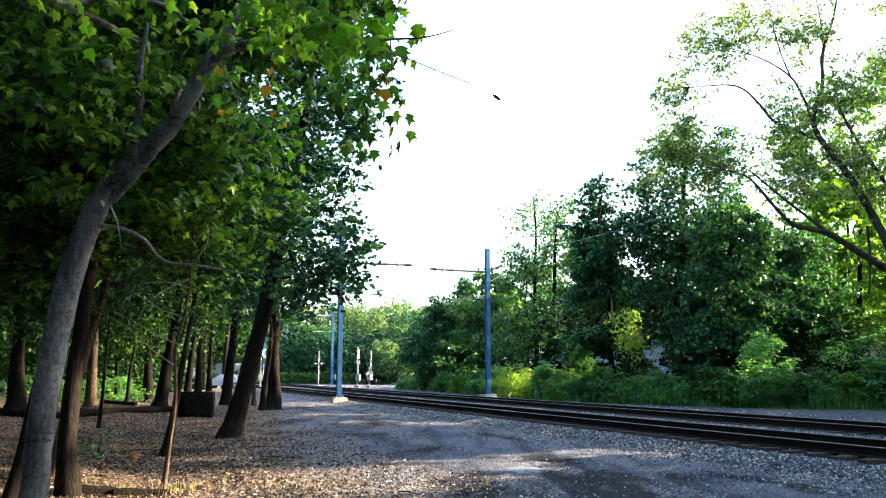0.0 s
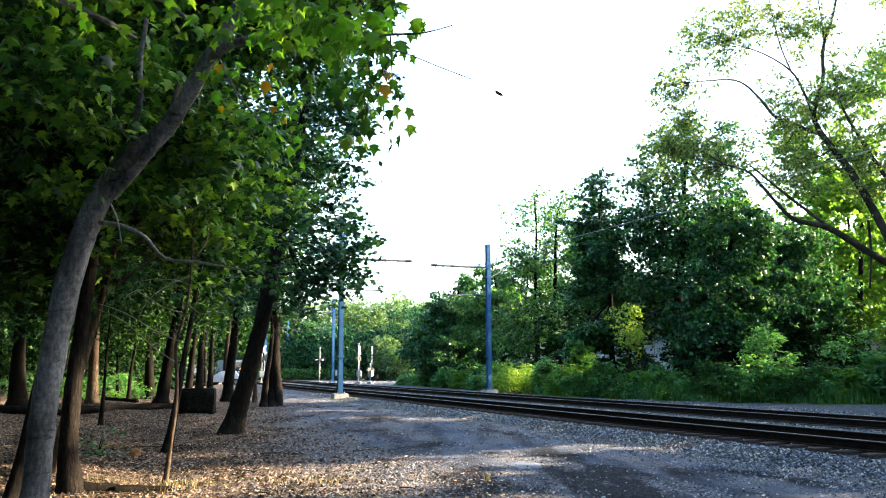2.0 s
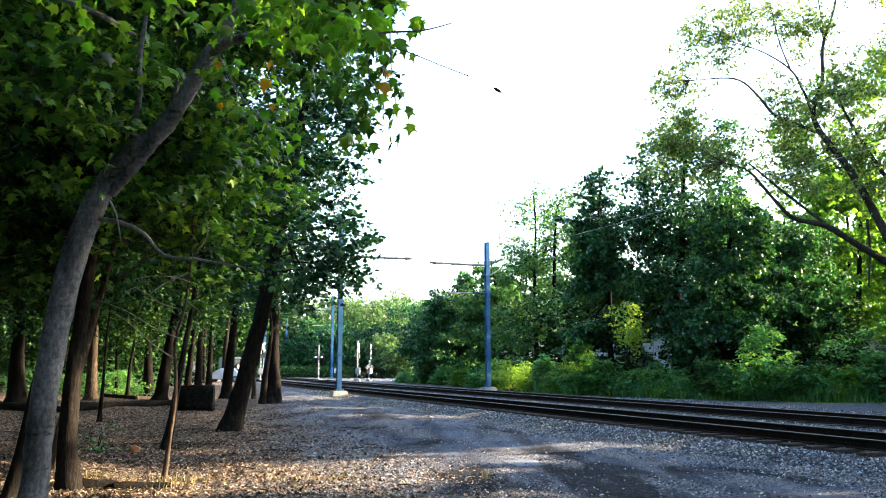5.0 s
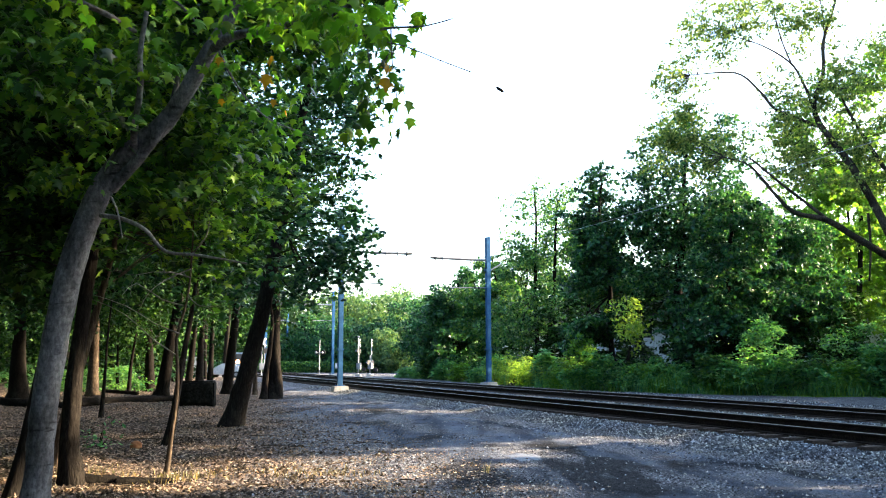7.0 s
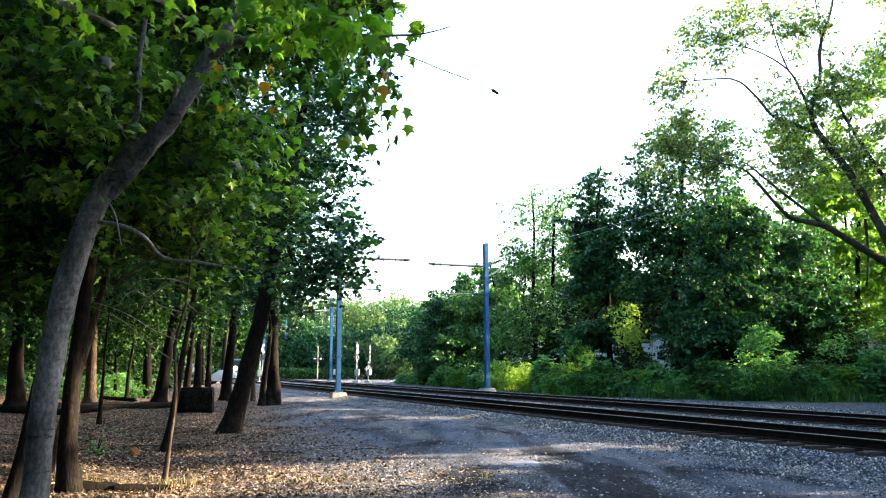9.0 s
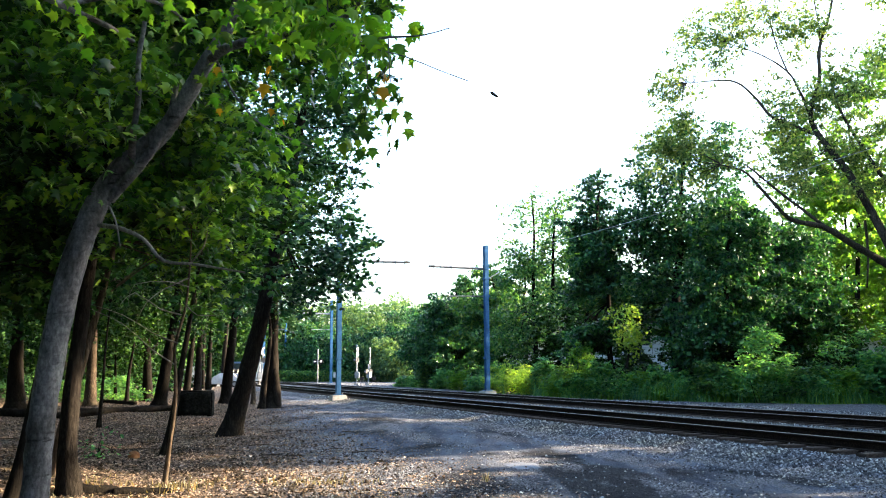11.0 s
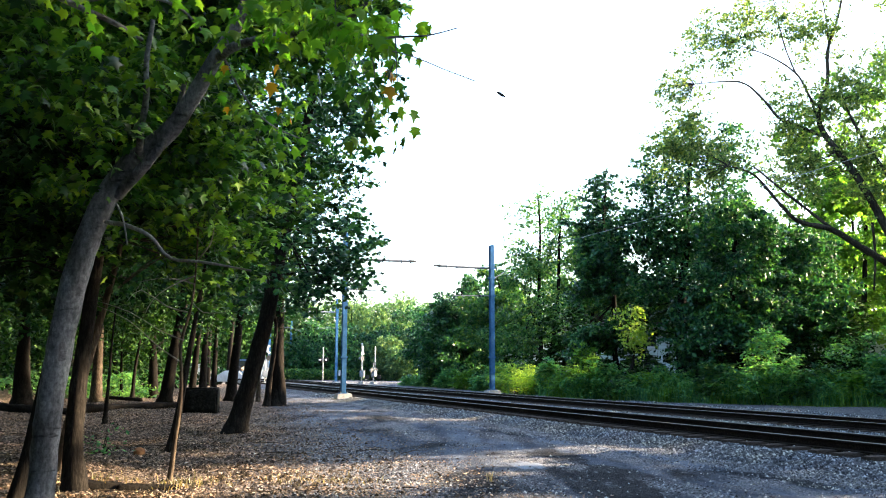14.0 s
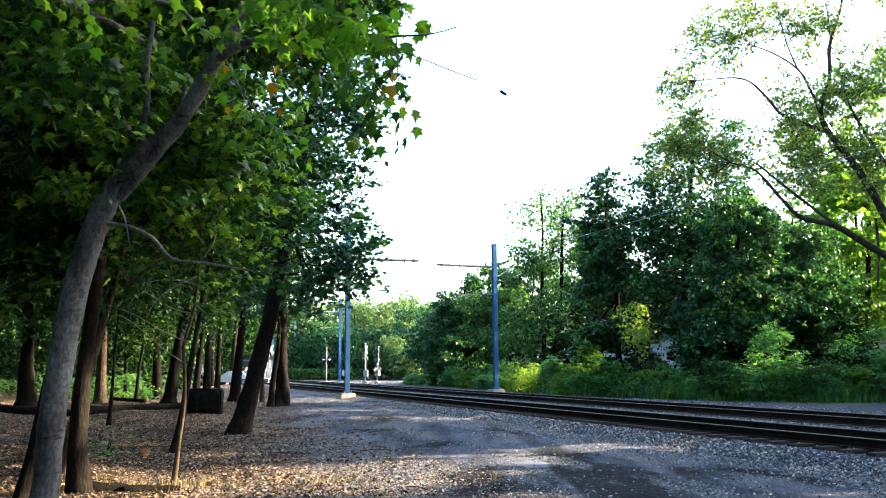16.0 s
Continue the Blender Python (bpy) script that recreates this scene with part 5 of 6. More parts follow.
gb += [((13.02, 37.00, 15.38), (0.99, 1.00, 0.68)), ((15.43, 37.00, 17.00), (0.90, 1.00, 0.81)), ((19.57, 38.00, 10.08), (1.17, 1.20, 1.35)),
      ((16.4, 37.0, 11.3), (1.0, 1.2, 0.9)), ((15.2, 37.0, 12.3), (1.0, 1.2, 0.7)), ((18.4, 37.5, 11.5), (1.2, 1.2, 1.1)), ((18.6, 37.5, 9.4), (1.2, 1.2, 1.0)), ((15.4, 37.0, 9.5), (1.1, 1.2, 1.2)), ((10.8, 36.5, 12.0), (1.3, 1.2, 0.7)), ((12.5, 36.0, 11.0), (1.1, 1.2, 0.7)), ((9.8, 36.5, 11.3), (0.9, 1.1, 0.8)), ((17.2, 37.0, 13.2), (0.7, 1.0, 0.9)), ((16.9, 37.0, 16.2), (1.0, 1.0, 1.2)), ((19.1, 37.5, 14.5), (1.0, 1.0, 1.2))]
tree("tree", R0[:2] + (0,), great, gb, 0.135, BARK_LIMB, LEAF_AIRY, "tall old tree with great bare limbs and open crown", 460, 40000, True, 0.29, 0, 81, extra=L, group="trees beyond the tracks", shell=0.3)

# sunlit trees behind
sunlit = [
    ((27.32, 58.00, 0.50), (28.29, 58.00, 14.54), [((28.09, 58.00, 11.73), (3.2, 3, 3.4)), ((25.88, 58.00, 7.79), (3, 3, 2.6)), ((28.81, 57.00, 6.92), (3, 3, 2.8))]),
    ((23.52, 60.00, 0.47), (24.60, 60.00, 12.08), [((24.48, 60.00, 10.03), (2.6, 2.6, 3.0)), ((23.46, 60.00, 6.39), (2.6, 2.6, 2.4)), ((27.6, 59.0, 8.2), (2.4, 2.4, 2.0)), ((31.0, 58.0, 5.5), (2.4, 2.4, 3.0))]),
    ((11.11, 66.00, 0.35), (11.84, 66.00, 11.77), [((11.32, 66.00, 8.64), (3, 3, 3.2)), ((14.80, 66.00, 6.87), (2.6, 2.6, 2.4))]),
]
sunlit += [
    ((7.49, 78.00, 0.13), (7.65, 78.00, 11.50), [((8.12, 78.00, 7.83), (3.2, 3, 3.6)), ((4.99, 78.00, 6.79), (2.8, 2.8, 3.0))]),
    ((20.88, 64.00, 0.39), (21.52, 64.00, 13.66), [((21.80, 64.00, 10.59), (3, 3, 4)), ((18.69, 64.00, 8.43), (3, 3, 3))]),
]
sunlit += [
    ((24.21, 50.00, 0.66), (25.32, 50.00, 16.27), [((25.90, 50.00, 14.85), (2.2, 2, 2.2)), ((22.34, 50.00, 12.75), (1.8, 2, 1.4)), ((23.50, 50.00, 9.65), (2.6, 2.4, 2.4)), ((20.36, 50.00, 7.95), (1.6, 1.6, 1.6)), ((22.00, 50.00, 15.38), (1.5, 1.5, 1.1)), ((24.89, 50.00, 17.52), (1.6, 1.6, 1.3)), ((26.91, 50.00, 19.13), (1.4, 1.4, 1.5))]),
    ((29.28, 52.00, 0.62), (30.32, 52.00, 13.20), [((28.65, 52.00, 9.97), (3, 3, 4)), ((27.84, 50.00, 4.93), (3, 3, 3))]),
]
# the yellow leaf paints sunlight onto four of these crowns
for i, (b, t, bl) in enumerate(sunlit):
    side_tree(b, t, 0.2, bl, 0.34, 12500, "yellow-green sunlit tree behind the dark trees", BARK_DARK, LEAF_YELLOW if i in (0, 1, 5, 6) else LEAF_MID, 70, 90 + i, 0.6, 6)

# a dense edge along the line beyond the view, unseen and added to block the evening sun; its few low gaps place the
# streaks
def sun_block_wood():
    r = np.random.default_rng(115)
    n = 38000
    x = r.uniform(23, 36, n)
    v = r.uniform(-70, 37, n)
    z = r.uniform(0.1, 21, n)
    y = v + 0.227 * x
    ray = z - math.tan(radians(SUN_UP)) * x  # height at which the low sun's ray through this leaf crosses x = 0
    gap = np.zeros(n, bool)
    for lo, hi, z0, z1 in ((11.7, 15.6, -0.4, 3.0), (12.1, 13.9, 2.6, 4.1), (15.6, 17.5, -0.4, 0.8), (17.0, 18.1, -1.0, -0.1), (20.4, 21.0, -0.3, 0.4), (26.9, 29.6, -0.05, 1.0), (33.0, 34.4, -0.5, 0.9)):
        gap |= (v > lo + 0.12 * np.sin(z * 3)) & (v < hi + 0.15 * np.sin(z * 2.3 + 1)) & (ray > z0) & (ray < z1)
    ok = ~gap & ((y < 1.6 * x) | (z < 3))
    top = thing("woodland", pose(0, 0, 0), "unseen dense woodland edge added along the line to block the sun", "woodland", kind="stuff")
    part("foliage", quad_leaves("foliage", np.stack([x, y, z], -1)[ok & open_to_sun(np.stack([x, y, z], -1))], 1.12, LEAF_DARK, r), None, top)


sun_block_wood()


def brush(name, centre, radii, count, leaf, lm, label, seed, category="shrub", group="brush along the tracks"):
    """A leafy shrub: many thin stems from the ground and a shaggy mass of leaves."""
    r = np.random.default_rng(seed)
    cx, cy = centre
    top = thing(name, pose(cx, cy, 0.02), label, category, group)
    p, c = clumped([((0, 0, radii[2] * 0.55), (radii[0], radii[1], radii[2] * 0.55))], max(10, count // 70), count, r, 0.2, 0.3)
    p = p[open_to_sun(p + np.array([cx, cy, 0.02]))]
    for k in range(4):
        q = c[r.integers(0, len(c))]
        line = [(q[0] * 0.3, q[1] * 0.3, -0.05, 0.014), (q[0] * 0.7, q[1] * 0.7, q[2] * 0.6, 0.01), (q[0], q[1], q[2], 0.004)]
        part("stem", tubes("stem", [line], BARK_BROWN, 0.4, 5, 0.05, seed), None, top)
    part("foliage", quad_leaves("foliage", p, leaf, lm, r, 0.1, 0.75, 0.55), None, top)
    return top


rb = np.random.default_rng(130)
front = [(-4.5, 84), (-1.5, 75), (1.5, 64), (4.4, 54.5), (6.4, 47.5), (8.7, 42.5), (12.9, 39), (18.2, 37), (26, 34)]
fx, fy = [q[0] for q in front], [q[1] for q in front]
for k, x in enumerate(np.concatenate([np.linspace(-3.5, 6, 9), np.linspace(6.6, 25, 26)])):
    y = float(np.interp(x, fx, fy)) + rb.uniform(0.5, 1.3)
    h = rb.uniform(0.9, 2.1)
    lm = [GRASS, GRASS, LEAF_MID, GRASS, LEAF_YELLOW][k % 5]
    brush("shrub", (float(x), y), (rb.uniform(0.7, 1.1), rb.uniform(0.7, 1.0), h), int(1500 + 1100 * h), float(rb.uniform(0.16, 0.26)), lm, "low tangled green shrub along the ballast", 140 + k)
    brush("shrub", (float(x) + 0.3, y + 1.7), (1.0, 0.9, h * 1.15), 1200, 0.19, LEAF_DARK, "dark green shrub behind the brush edge", 240 + k)
# sunlight on these shrubs is put into their yellow leaf
for k, (px_, py_) in enumerate([(4.05, 53.00, 0.94)[:2], (4.78, 51.50, 0.96)[:2], (3.51, 55.50, 0.91)[:2], (5.45, 50.50, 0.97)[:2]]):
    brush("shrub", (px_, py_), (0.8, 0.7, 1.7), 2000, 0.15, LEAF_SUNLIT, "bright yellow-green shrub beside the mast", 300 + k)
brush("shrub", (14.04, 37.60, 1.62)[:2], (1.2, 1.0, 3.0), 3000, 0.19, GRASS, "fresh green leafy shrub standing above the brush", 310)
brush("shrub", (7.31, 45.00, 1.92)[:2], (1.1, 1.0, 2.6), 2200, 0.18, LEAF_YELLOW, "green shrub with yellow-green leaves", 311)
brush("shrub", (18.98, 38.50, 2.13)[:2], (1.8, 1.4, 3.6), 3600, 0.19, GRASS, "tall green shrub at the wood's edge", 312)

# dense woods behind the line of trees, as one mass
rw2 = np.random.default_rng(350)
wb = []
for k in range(70):
    s_, c_ = rw2.uniform(-45, 95), rw2.uniform(44, 75)
    q = TRACK @ Vector((c_, s_, rw2.uniform(1.5, 10)))
    wb.append((tuple(q), (5, 5, 3.2)))
wp, wc = clumped(wb, 520, 42000, rw2, 1.0, 0.2)
wp = wp[open_to_sun(wp)]
far_side_wood = thing("woodland", pose(0, 0, 0), "dense dark woodland beyond the line", "woodland", kind="stuff")
part("foliage", quad_leaves("foliage", wp, 0.52, LEAF_MID, rw2), None, far_side_wood)

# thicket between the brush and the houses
# most take the shade-darkened leaf, to blacken the hollow under the trees
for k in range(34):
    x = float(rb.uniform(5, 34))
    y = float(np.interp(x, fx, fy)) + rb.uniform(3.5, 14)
    brush("shrub", (x, y), (rb.uniform(1.2, 1.9), rb.uniform(1.0, 1.6), rb.uniform(2.8, 6.0)), 1900, 0.3, LEAF_SHADED if k % 5 else LEAF_DARK, "tall dark thicket shrub under the trees", 600 + k, group="thicket under the trees")

# ---- distance ----
rf = np.random.default_rng(400)
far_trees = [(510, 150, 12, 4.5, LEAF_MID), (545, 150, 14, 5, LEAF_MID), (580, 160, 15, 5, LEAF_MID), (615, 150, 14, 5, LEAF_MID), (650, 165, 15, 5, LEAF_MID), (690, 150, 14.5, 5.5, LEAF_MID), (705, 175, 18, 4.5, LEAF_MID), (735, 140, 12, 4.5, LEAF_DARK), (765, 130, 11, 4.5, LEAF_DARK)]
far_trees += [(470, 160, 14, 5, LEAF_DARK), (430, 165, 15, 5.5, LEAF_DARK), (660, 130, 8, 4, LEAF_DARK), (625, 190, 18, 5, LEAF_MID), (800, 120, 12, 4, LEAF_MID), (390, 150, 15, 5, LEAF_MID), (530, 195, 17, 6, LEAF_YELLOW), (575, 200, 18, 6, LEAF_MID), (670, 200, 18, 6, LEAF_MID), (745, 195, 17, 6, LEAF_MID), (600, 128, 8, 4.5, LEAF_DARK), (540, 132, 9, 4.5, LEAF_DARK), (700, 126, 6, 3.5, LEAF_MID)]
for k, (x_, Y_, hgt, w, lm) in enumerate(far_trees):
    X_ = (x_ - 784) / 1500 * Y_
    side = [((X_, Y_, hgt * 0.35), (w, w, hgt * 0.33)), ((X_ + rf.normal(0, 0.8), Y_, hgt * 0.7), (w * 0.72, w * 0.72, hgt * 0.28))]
    # woodland leaf is swapped for the one with haze in its colour
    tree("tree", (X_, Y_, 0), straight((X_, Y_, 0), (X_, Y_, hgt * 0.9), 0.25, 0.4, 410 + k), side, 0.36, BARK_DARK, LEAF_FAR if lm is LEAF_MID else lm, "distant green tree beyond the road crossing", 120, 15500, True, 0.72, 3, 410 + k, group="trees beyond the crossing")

# woods that close the horizon all round
ang = rf.uniform(0, 2 * np.pi, 900)
dist = rf.uniform(230, 330, 900)
fc = np.stack([dist * np.sin(ang), dist * np.cos(ang), rf.uniform(1, 16, 900)], -1)
fp = np.repeat(fc, 34, 0) + rf.standard_normal((900 * 34, 3)) * np.array([4.5, 4.5, 3.0])
fp[:, 2] = np.maximum(fp[:, 2], 0.3)
solo("far_woods", quad_leaves("far_woods", fp, 2.2, LEAF_MID, rf), LEAF_MID, "far wooded horizon", "woods", kind="stuff")

# clipped hedge beyond the crossing
hp = np.stack([rf.uniform(-33, -13, 9000), rf.normal(0, 0.6, 9000) + 124, rf.uniform(0.05, 1.0, 9000) ** 0.7 * 1.7], -1)
hedge = thing("hedge", pose(0, 0, 0), "long low green hedge beyond the crossing", "hedge")
part("foliage", quad_leaves("foliage", hp, 0.3, LEAF_MID, rf), None, hedge)

# the crossing road
rbm = bmesh.new()
for x0, x1 in zip(range(-90, 40, 10), range(-80, 50, 10)):
    box(rbm, x0, x1, -3.4, 3.4, 0.0, 0.035)
solo("road", rbm, ASPHALT, "pale worn asphalt road crossing the tracks", "road", pose(-12, 99, 0.0, 0, 0, 4), kind="structure")

# ---- the crossing: signals, parked vehicles, a truck ----
def crossing_signal(m, label, height=4.2, buck=True, gate=True, pale=True):
    """A grade-crossing signal: mast on a base, crossbuck blades, flashing-light heads, bell and gate box."""
    metal = STEEL_PALE if pale else STEEL_DARK
    top = thing("crossing_signal", m, label, "crossing signal", "crossing signals")
    part("base", box(bmesh.new(), -0.28, 0.28, -0.28, 0.28, -0.02, 0.3, 0.03), CONCRETE, top)
    part("mast", cyl(bmesh.new(), (0, 0, 0.3), (0, 0, height), 0.06, 0.055), metal, top)
    if buck:
        for a in (45, -45):
            bm = box(bmesh.new(), -0.6, 0.6, -0.012, 0.012, -0.115, 0.115, 0.008)
            part("crossbuck_blade", bm, PAINT_WHITE, top, "white crossbuck blade", at=pose(0, -0.09 - (0.03 if a > 0 else 0), height - 0.55, 0, a, 0))
        part("bell", ball(bmesh.new(), (0, 0, height + 0.1), 0.14, (1, 1, 0.8)), metal, top)
    arm = part("crossarm", cyl(bmesh.new(), (-0.4, 0, height * 0.66), (0.4, 0, height * 0.66), 0.035), metal, top)
    for x in (-0.38, 0.38):
        hd = part("lamp_head", cyl(bmesh.new(), (x, -0.1, height * 0.66), (x, -0.07, height * 0.66), 0.28, n=20), BLACK, arm, "black signal disc")
        part("hood", cyl(bmesh.new(), (x, 0.02, height * 0.66), (x, 0.22, height * 0.66), 0.12, 0.09), metal, arm)
    if gate:
        part("gate_box", box(bmesh.new(), -0.24, 0.24, -0.3, 0.16, 0.85, 1.5, 0.03), metal, top)
        part("counterweight", box(bmesh.new(), 0.26, 0.34, -0.75, -0.3, 0.6, 1.0, 0.02), BLACK, top)
        for k in range(5):
            z = 1.3 + 0.55 * k
            part("gate_stripe", box(bmesh.new(), 0.25, 0.33, -0.03, 0.03, z, z + 0.55, 0.004), STEEL_PALE if k % 2 else PAINT_WHITE, top)
    return top


def at_px(p, turn=0):
    return pose(p[0], p[1], 0, 0, 0, turn)


crossing_signal(at_px((-9.20, 92.00, -0.02), 80), "white crossing signal with crossbuck before green trees")
crossing_signal(at_px((-7.84, 91.00, -0.00), 60), "short pale gate mechanism beside the crossing road", 2.3, False, True)
crossing_signal(at_px((-13.52, 93.00, -0.04), 160), "dark-headed crossing signal seen from behind", 4.0, False, False)
crossing_signal(at_px((-18.75, 88.00, -0.06), 20), "white crossing signal half hidden by trunks")
bx = (-11.64, 94.00, 0.92)
bin_ = thing("relay_cabinet", at_px(bx), "small white signal relay cabinet on a post", "cabinet")
part("post", cyl(bmesh.new(), (0, 0, 0), (0, 0, 1.0), 0.05), STEEL_PALE, bin_)
part("housing", box(bmesh.new(), -0.28, 0.28, -0.2, 0.2, 0.9, 1.5, 0.04), PAINT_WHITE, bin_)


def lofted(profile, half, tuck, bevel=0.05):
    """A car body: the side profile (y, z) drawn across, pulled in towards the roof."""
    bm = bmesh.new()
    zs_ = [p[1] for p in profile]
    lo, hi = min(zs_), max(zs_)
    rows = []
    for sx in (-1, 1):
        rows.append([bm.verts.new((sx * (half - tuck * max(0, (z - lo) / (hi - lo) - 0.45) / 0.55), y, z)) for y, z in profile])
    n = len(profile)
    for i in range(n):
        bm.faces.new((rows[0][i], rows[0][(i + 1) % n], rows[1][(i + 1) % n], rows[1][i]))
    bm.faces.new(rows[0][::-1]), bm.faces.new(rows[1])
    bmesh.ops.recalc_face_normals(bm, faces=bm.faces)
    bmesh.ops.bevel(bm, geom=list(bm.edges), offset=bevel, segments=2, affect="EDGES")
    return bm


def wheels(top, half, ys, r=0.32):
    for sx in (-1, 1):
        for y in ys:
            w = part("wheel", cyl(bmesh.new(), (sx * (half - 0.2), y, r), (sx * (half + 0.01), y, r), r, n=20), TYRE, top)
            part("rim", cyl(bmesh.new(), (sx * (half - 0.02), y, r), (sx * (half + 0.025), y, r), r * 0.6, n=14), STEEL_PALE, w)


def sedan(m, paint, label):
    top = thing("car", m, label, "car", "parked vehicles")
    part("body", lofted([(-2.25, 0.3), (-2.3, 0.75), (-1.75, 0.95), (1.2, 0.98), (2.15, 0.8), (2.25, 0.32)], 0.9, 0.1), paint, top, smooth=False)
    part("cabin", lofted([(-1.75, 0.9), (-1.15, 1.42), (0.3, 1.45), (1.15, 0.92)], 0.82, 0.18, 0.04), paint, top)
    for sx in (-1, 1):
        part("side_window", lofted([(-1.35, 0.98), (-1.02, 1.36), (0.22, 1.38), (0.85, 1.0)], 0.02, 0, 0.004), GLASS, top, at=pose(sx * 0.755, 0, 0.0, 0, -sx * 11, 0))
    for y, z, t in ((1.0, 0.93, "windscreen"), (-1.66, 0.95, "rear_window")):
        d = -1 if y > 0 else 1
        bm = bmesh.new()
        vs = [bm.verts.new(v) for v in ((-0.68, y, z + 0.06), (0.68, y, z + 0.06), (0.6, y + d * 0.56 * (1 if y > 0 else 0.72), z + 0.47), (-0.6, y + d * 0.56 * (1 if y > 0 else 0.72), z + 0.47))]
        fc_ = bm.faces.new(vs)
        bmesh.ops.solidify(bm, geom=[fc_], thickness=0.03)
        part(t, bm, GLASS, top)
    wheels(top, 0.9, (-1.4, 1.4))
    for sx in (-1, 1):
        part("tail_light", box(bmesh.new(), sx * 0.72 - 0.14, sx * 0.72 + 0.14, -2.33, -2.2, 0.68, 0.8, 0.02), PAINT_RED, top)
        part("headlight", box(bmesh.new(), sx * 0.68 - 0.17, sx * 0.68 + 0.17, 2.12, 2.24, 0.6, 0.74, 0.03), STEEL_PALE, top)
    return top


def van(m, label):
    top = thing("van", m, label, "van", "parked vehicles")
    part("body", lofted([(-2.6, 0.35), (-2.6, 2.15), (-2.5, 2.25), (1.3, 2.25), (2.0, 1.3), (2.65, 1.1), (2.7, 0.35)], 0.98, 0.1, 0.06), PAINT_SHADED, top)
    for sx in (-1, 1):
        part("side_window", lofted([(0.55, 1.3), (0.55, 1.85), (1.3, 1.85), (1.72, 1.3)], 0.02, 0, 0.004), GLASS, top, at=pose(sx * 0.95, 0, 0, 0, -sx * 4, 0))
    wheels(top, 0.97, (-1.6, 1.75), 0.35)
    return top


p_ = (-22.86, 90.00, 0.13)
sedan(pose(p_[0], p_[1], 0.03, 0, 0, 84), PAINT_WHITE, "white sedan parked on the road behind the wood")
p_ = (-27.12, 92.00, 0.10)
van(pose(p_[0], p_[1], 0.03, 0, 0, 201), "pale van in shade-grey paint parked on the road behind the wood")


def truck():
    """A stand-in truck added at the crossing to carry the lamps, its blue darkened against the sun; its deep-set lamps
    show only when it faces the viewer.
    """
    top = thing("truck", pose(0, 0, 0), "short box truck added to carry lit headlamps at the crossing, blue darkened against the sun", "truck")
    part("body", lofted([(-4.6, 0.35), (-4.6, 2.7), (-4.4, 2.85), (-0.25, 2.85), (0, 2.6), (0.05, 1.25), (0.05, 0.35)], 1.22, 0.08, 0.06), TRUCK_BLUE, top)
    part("windscreen", box(bmesh.new(), -1.05, 1.05, 0.03, 0.09, 1.95, 2.6, 0.03), GLASS, top)
    for sx in (-1, 1):
        for k in range(1):
            part("side_window", box(bmesh.new(), sx * 1.19 - 0.03, sx * 1.19 + 0.03, -1.6 + k * 1.7, -0.6 + k * 1.7, 1.5, 2.35, 0.01), GLASS, top)
        # hood added so that the lamp shows only face-on
        hood = bmesh.new()
        cyl(hood, (sx * 0.55, 0.02, 1.62), (sx * 0.55, 1.05, 1.62), 0.36, n=20)
        bmesh.ops.delete(hood, geom=[f for f in hood.faces if len(f.verts) > 4 and f.calc_center_median().y > 0.5], context="FACES")
        bmesh.ops.solidify(hood, geom=list(hood.faces), thickness=0.02)
        hp_ = part("lamp_hood", hood, BLACK, top, "deep black lamp hood")
        part("headlamp", cyl(bmesh.new(), (sx * 0.55, 0.08, 1.62), (sx * 0.55, 0.12, 1.62), 0.345, n=20), LAMP_RIM, hp_, "glowing orange disc for the lamp's halo")
        part("bulb", cyl(bmesh.new(), (sx * 0.55, 0.121, 1.62), (sx * 0.55, 0.16, 1.62), 0.16, n=16), LAMP, hp_, "glowing white bulb")
        part("mirror", box(bmesh.new(), sx * 1.4 - 0.1, sx * 1.4 + 0.1, -0.05, 0.05, 1.9, 2.3, 0.03), BLACK, top)
    for sx in (-1, 1):
        for y in (-3.7, -0.9):
            w = part("wheel", cyl(bmesh.new(), (sx * 1.0, y, 0.48), (sx * 1.24, y, 0.48), 0.48, n=22), TYRE, top)
            part("rim", cyl(bmesh.new(), (sx * 1.2, y, 0.48), (sx * 1.26, y, 0.48), 0.27, n=14), STEEL_PALE, w)
    return top


the_truck = truck()


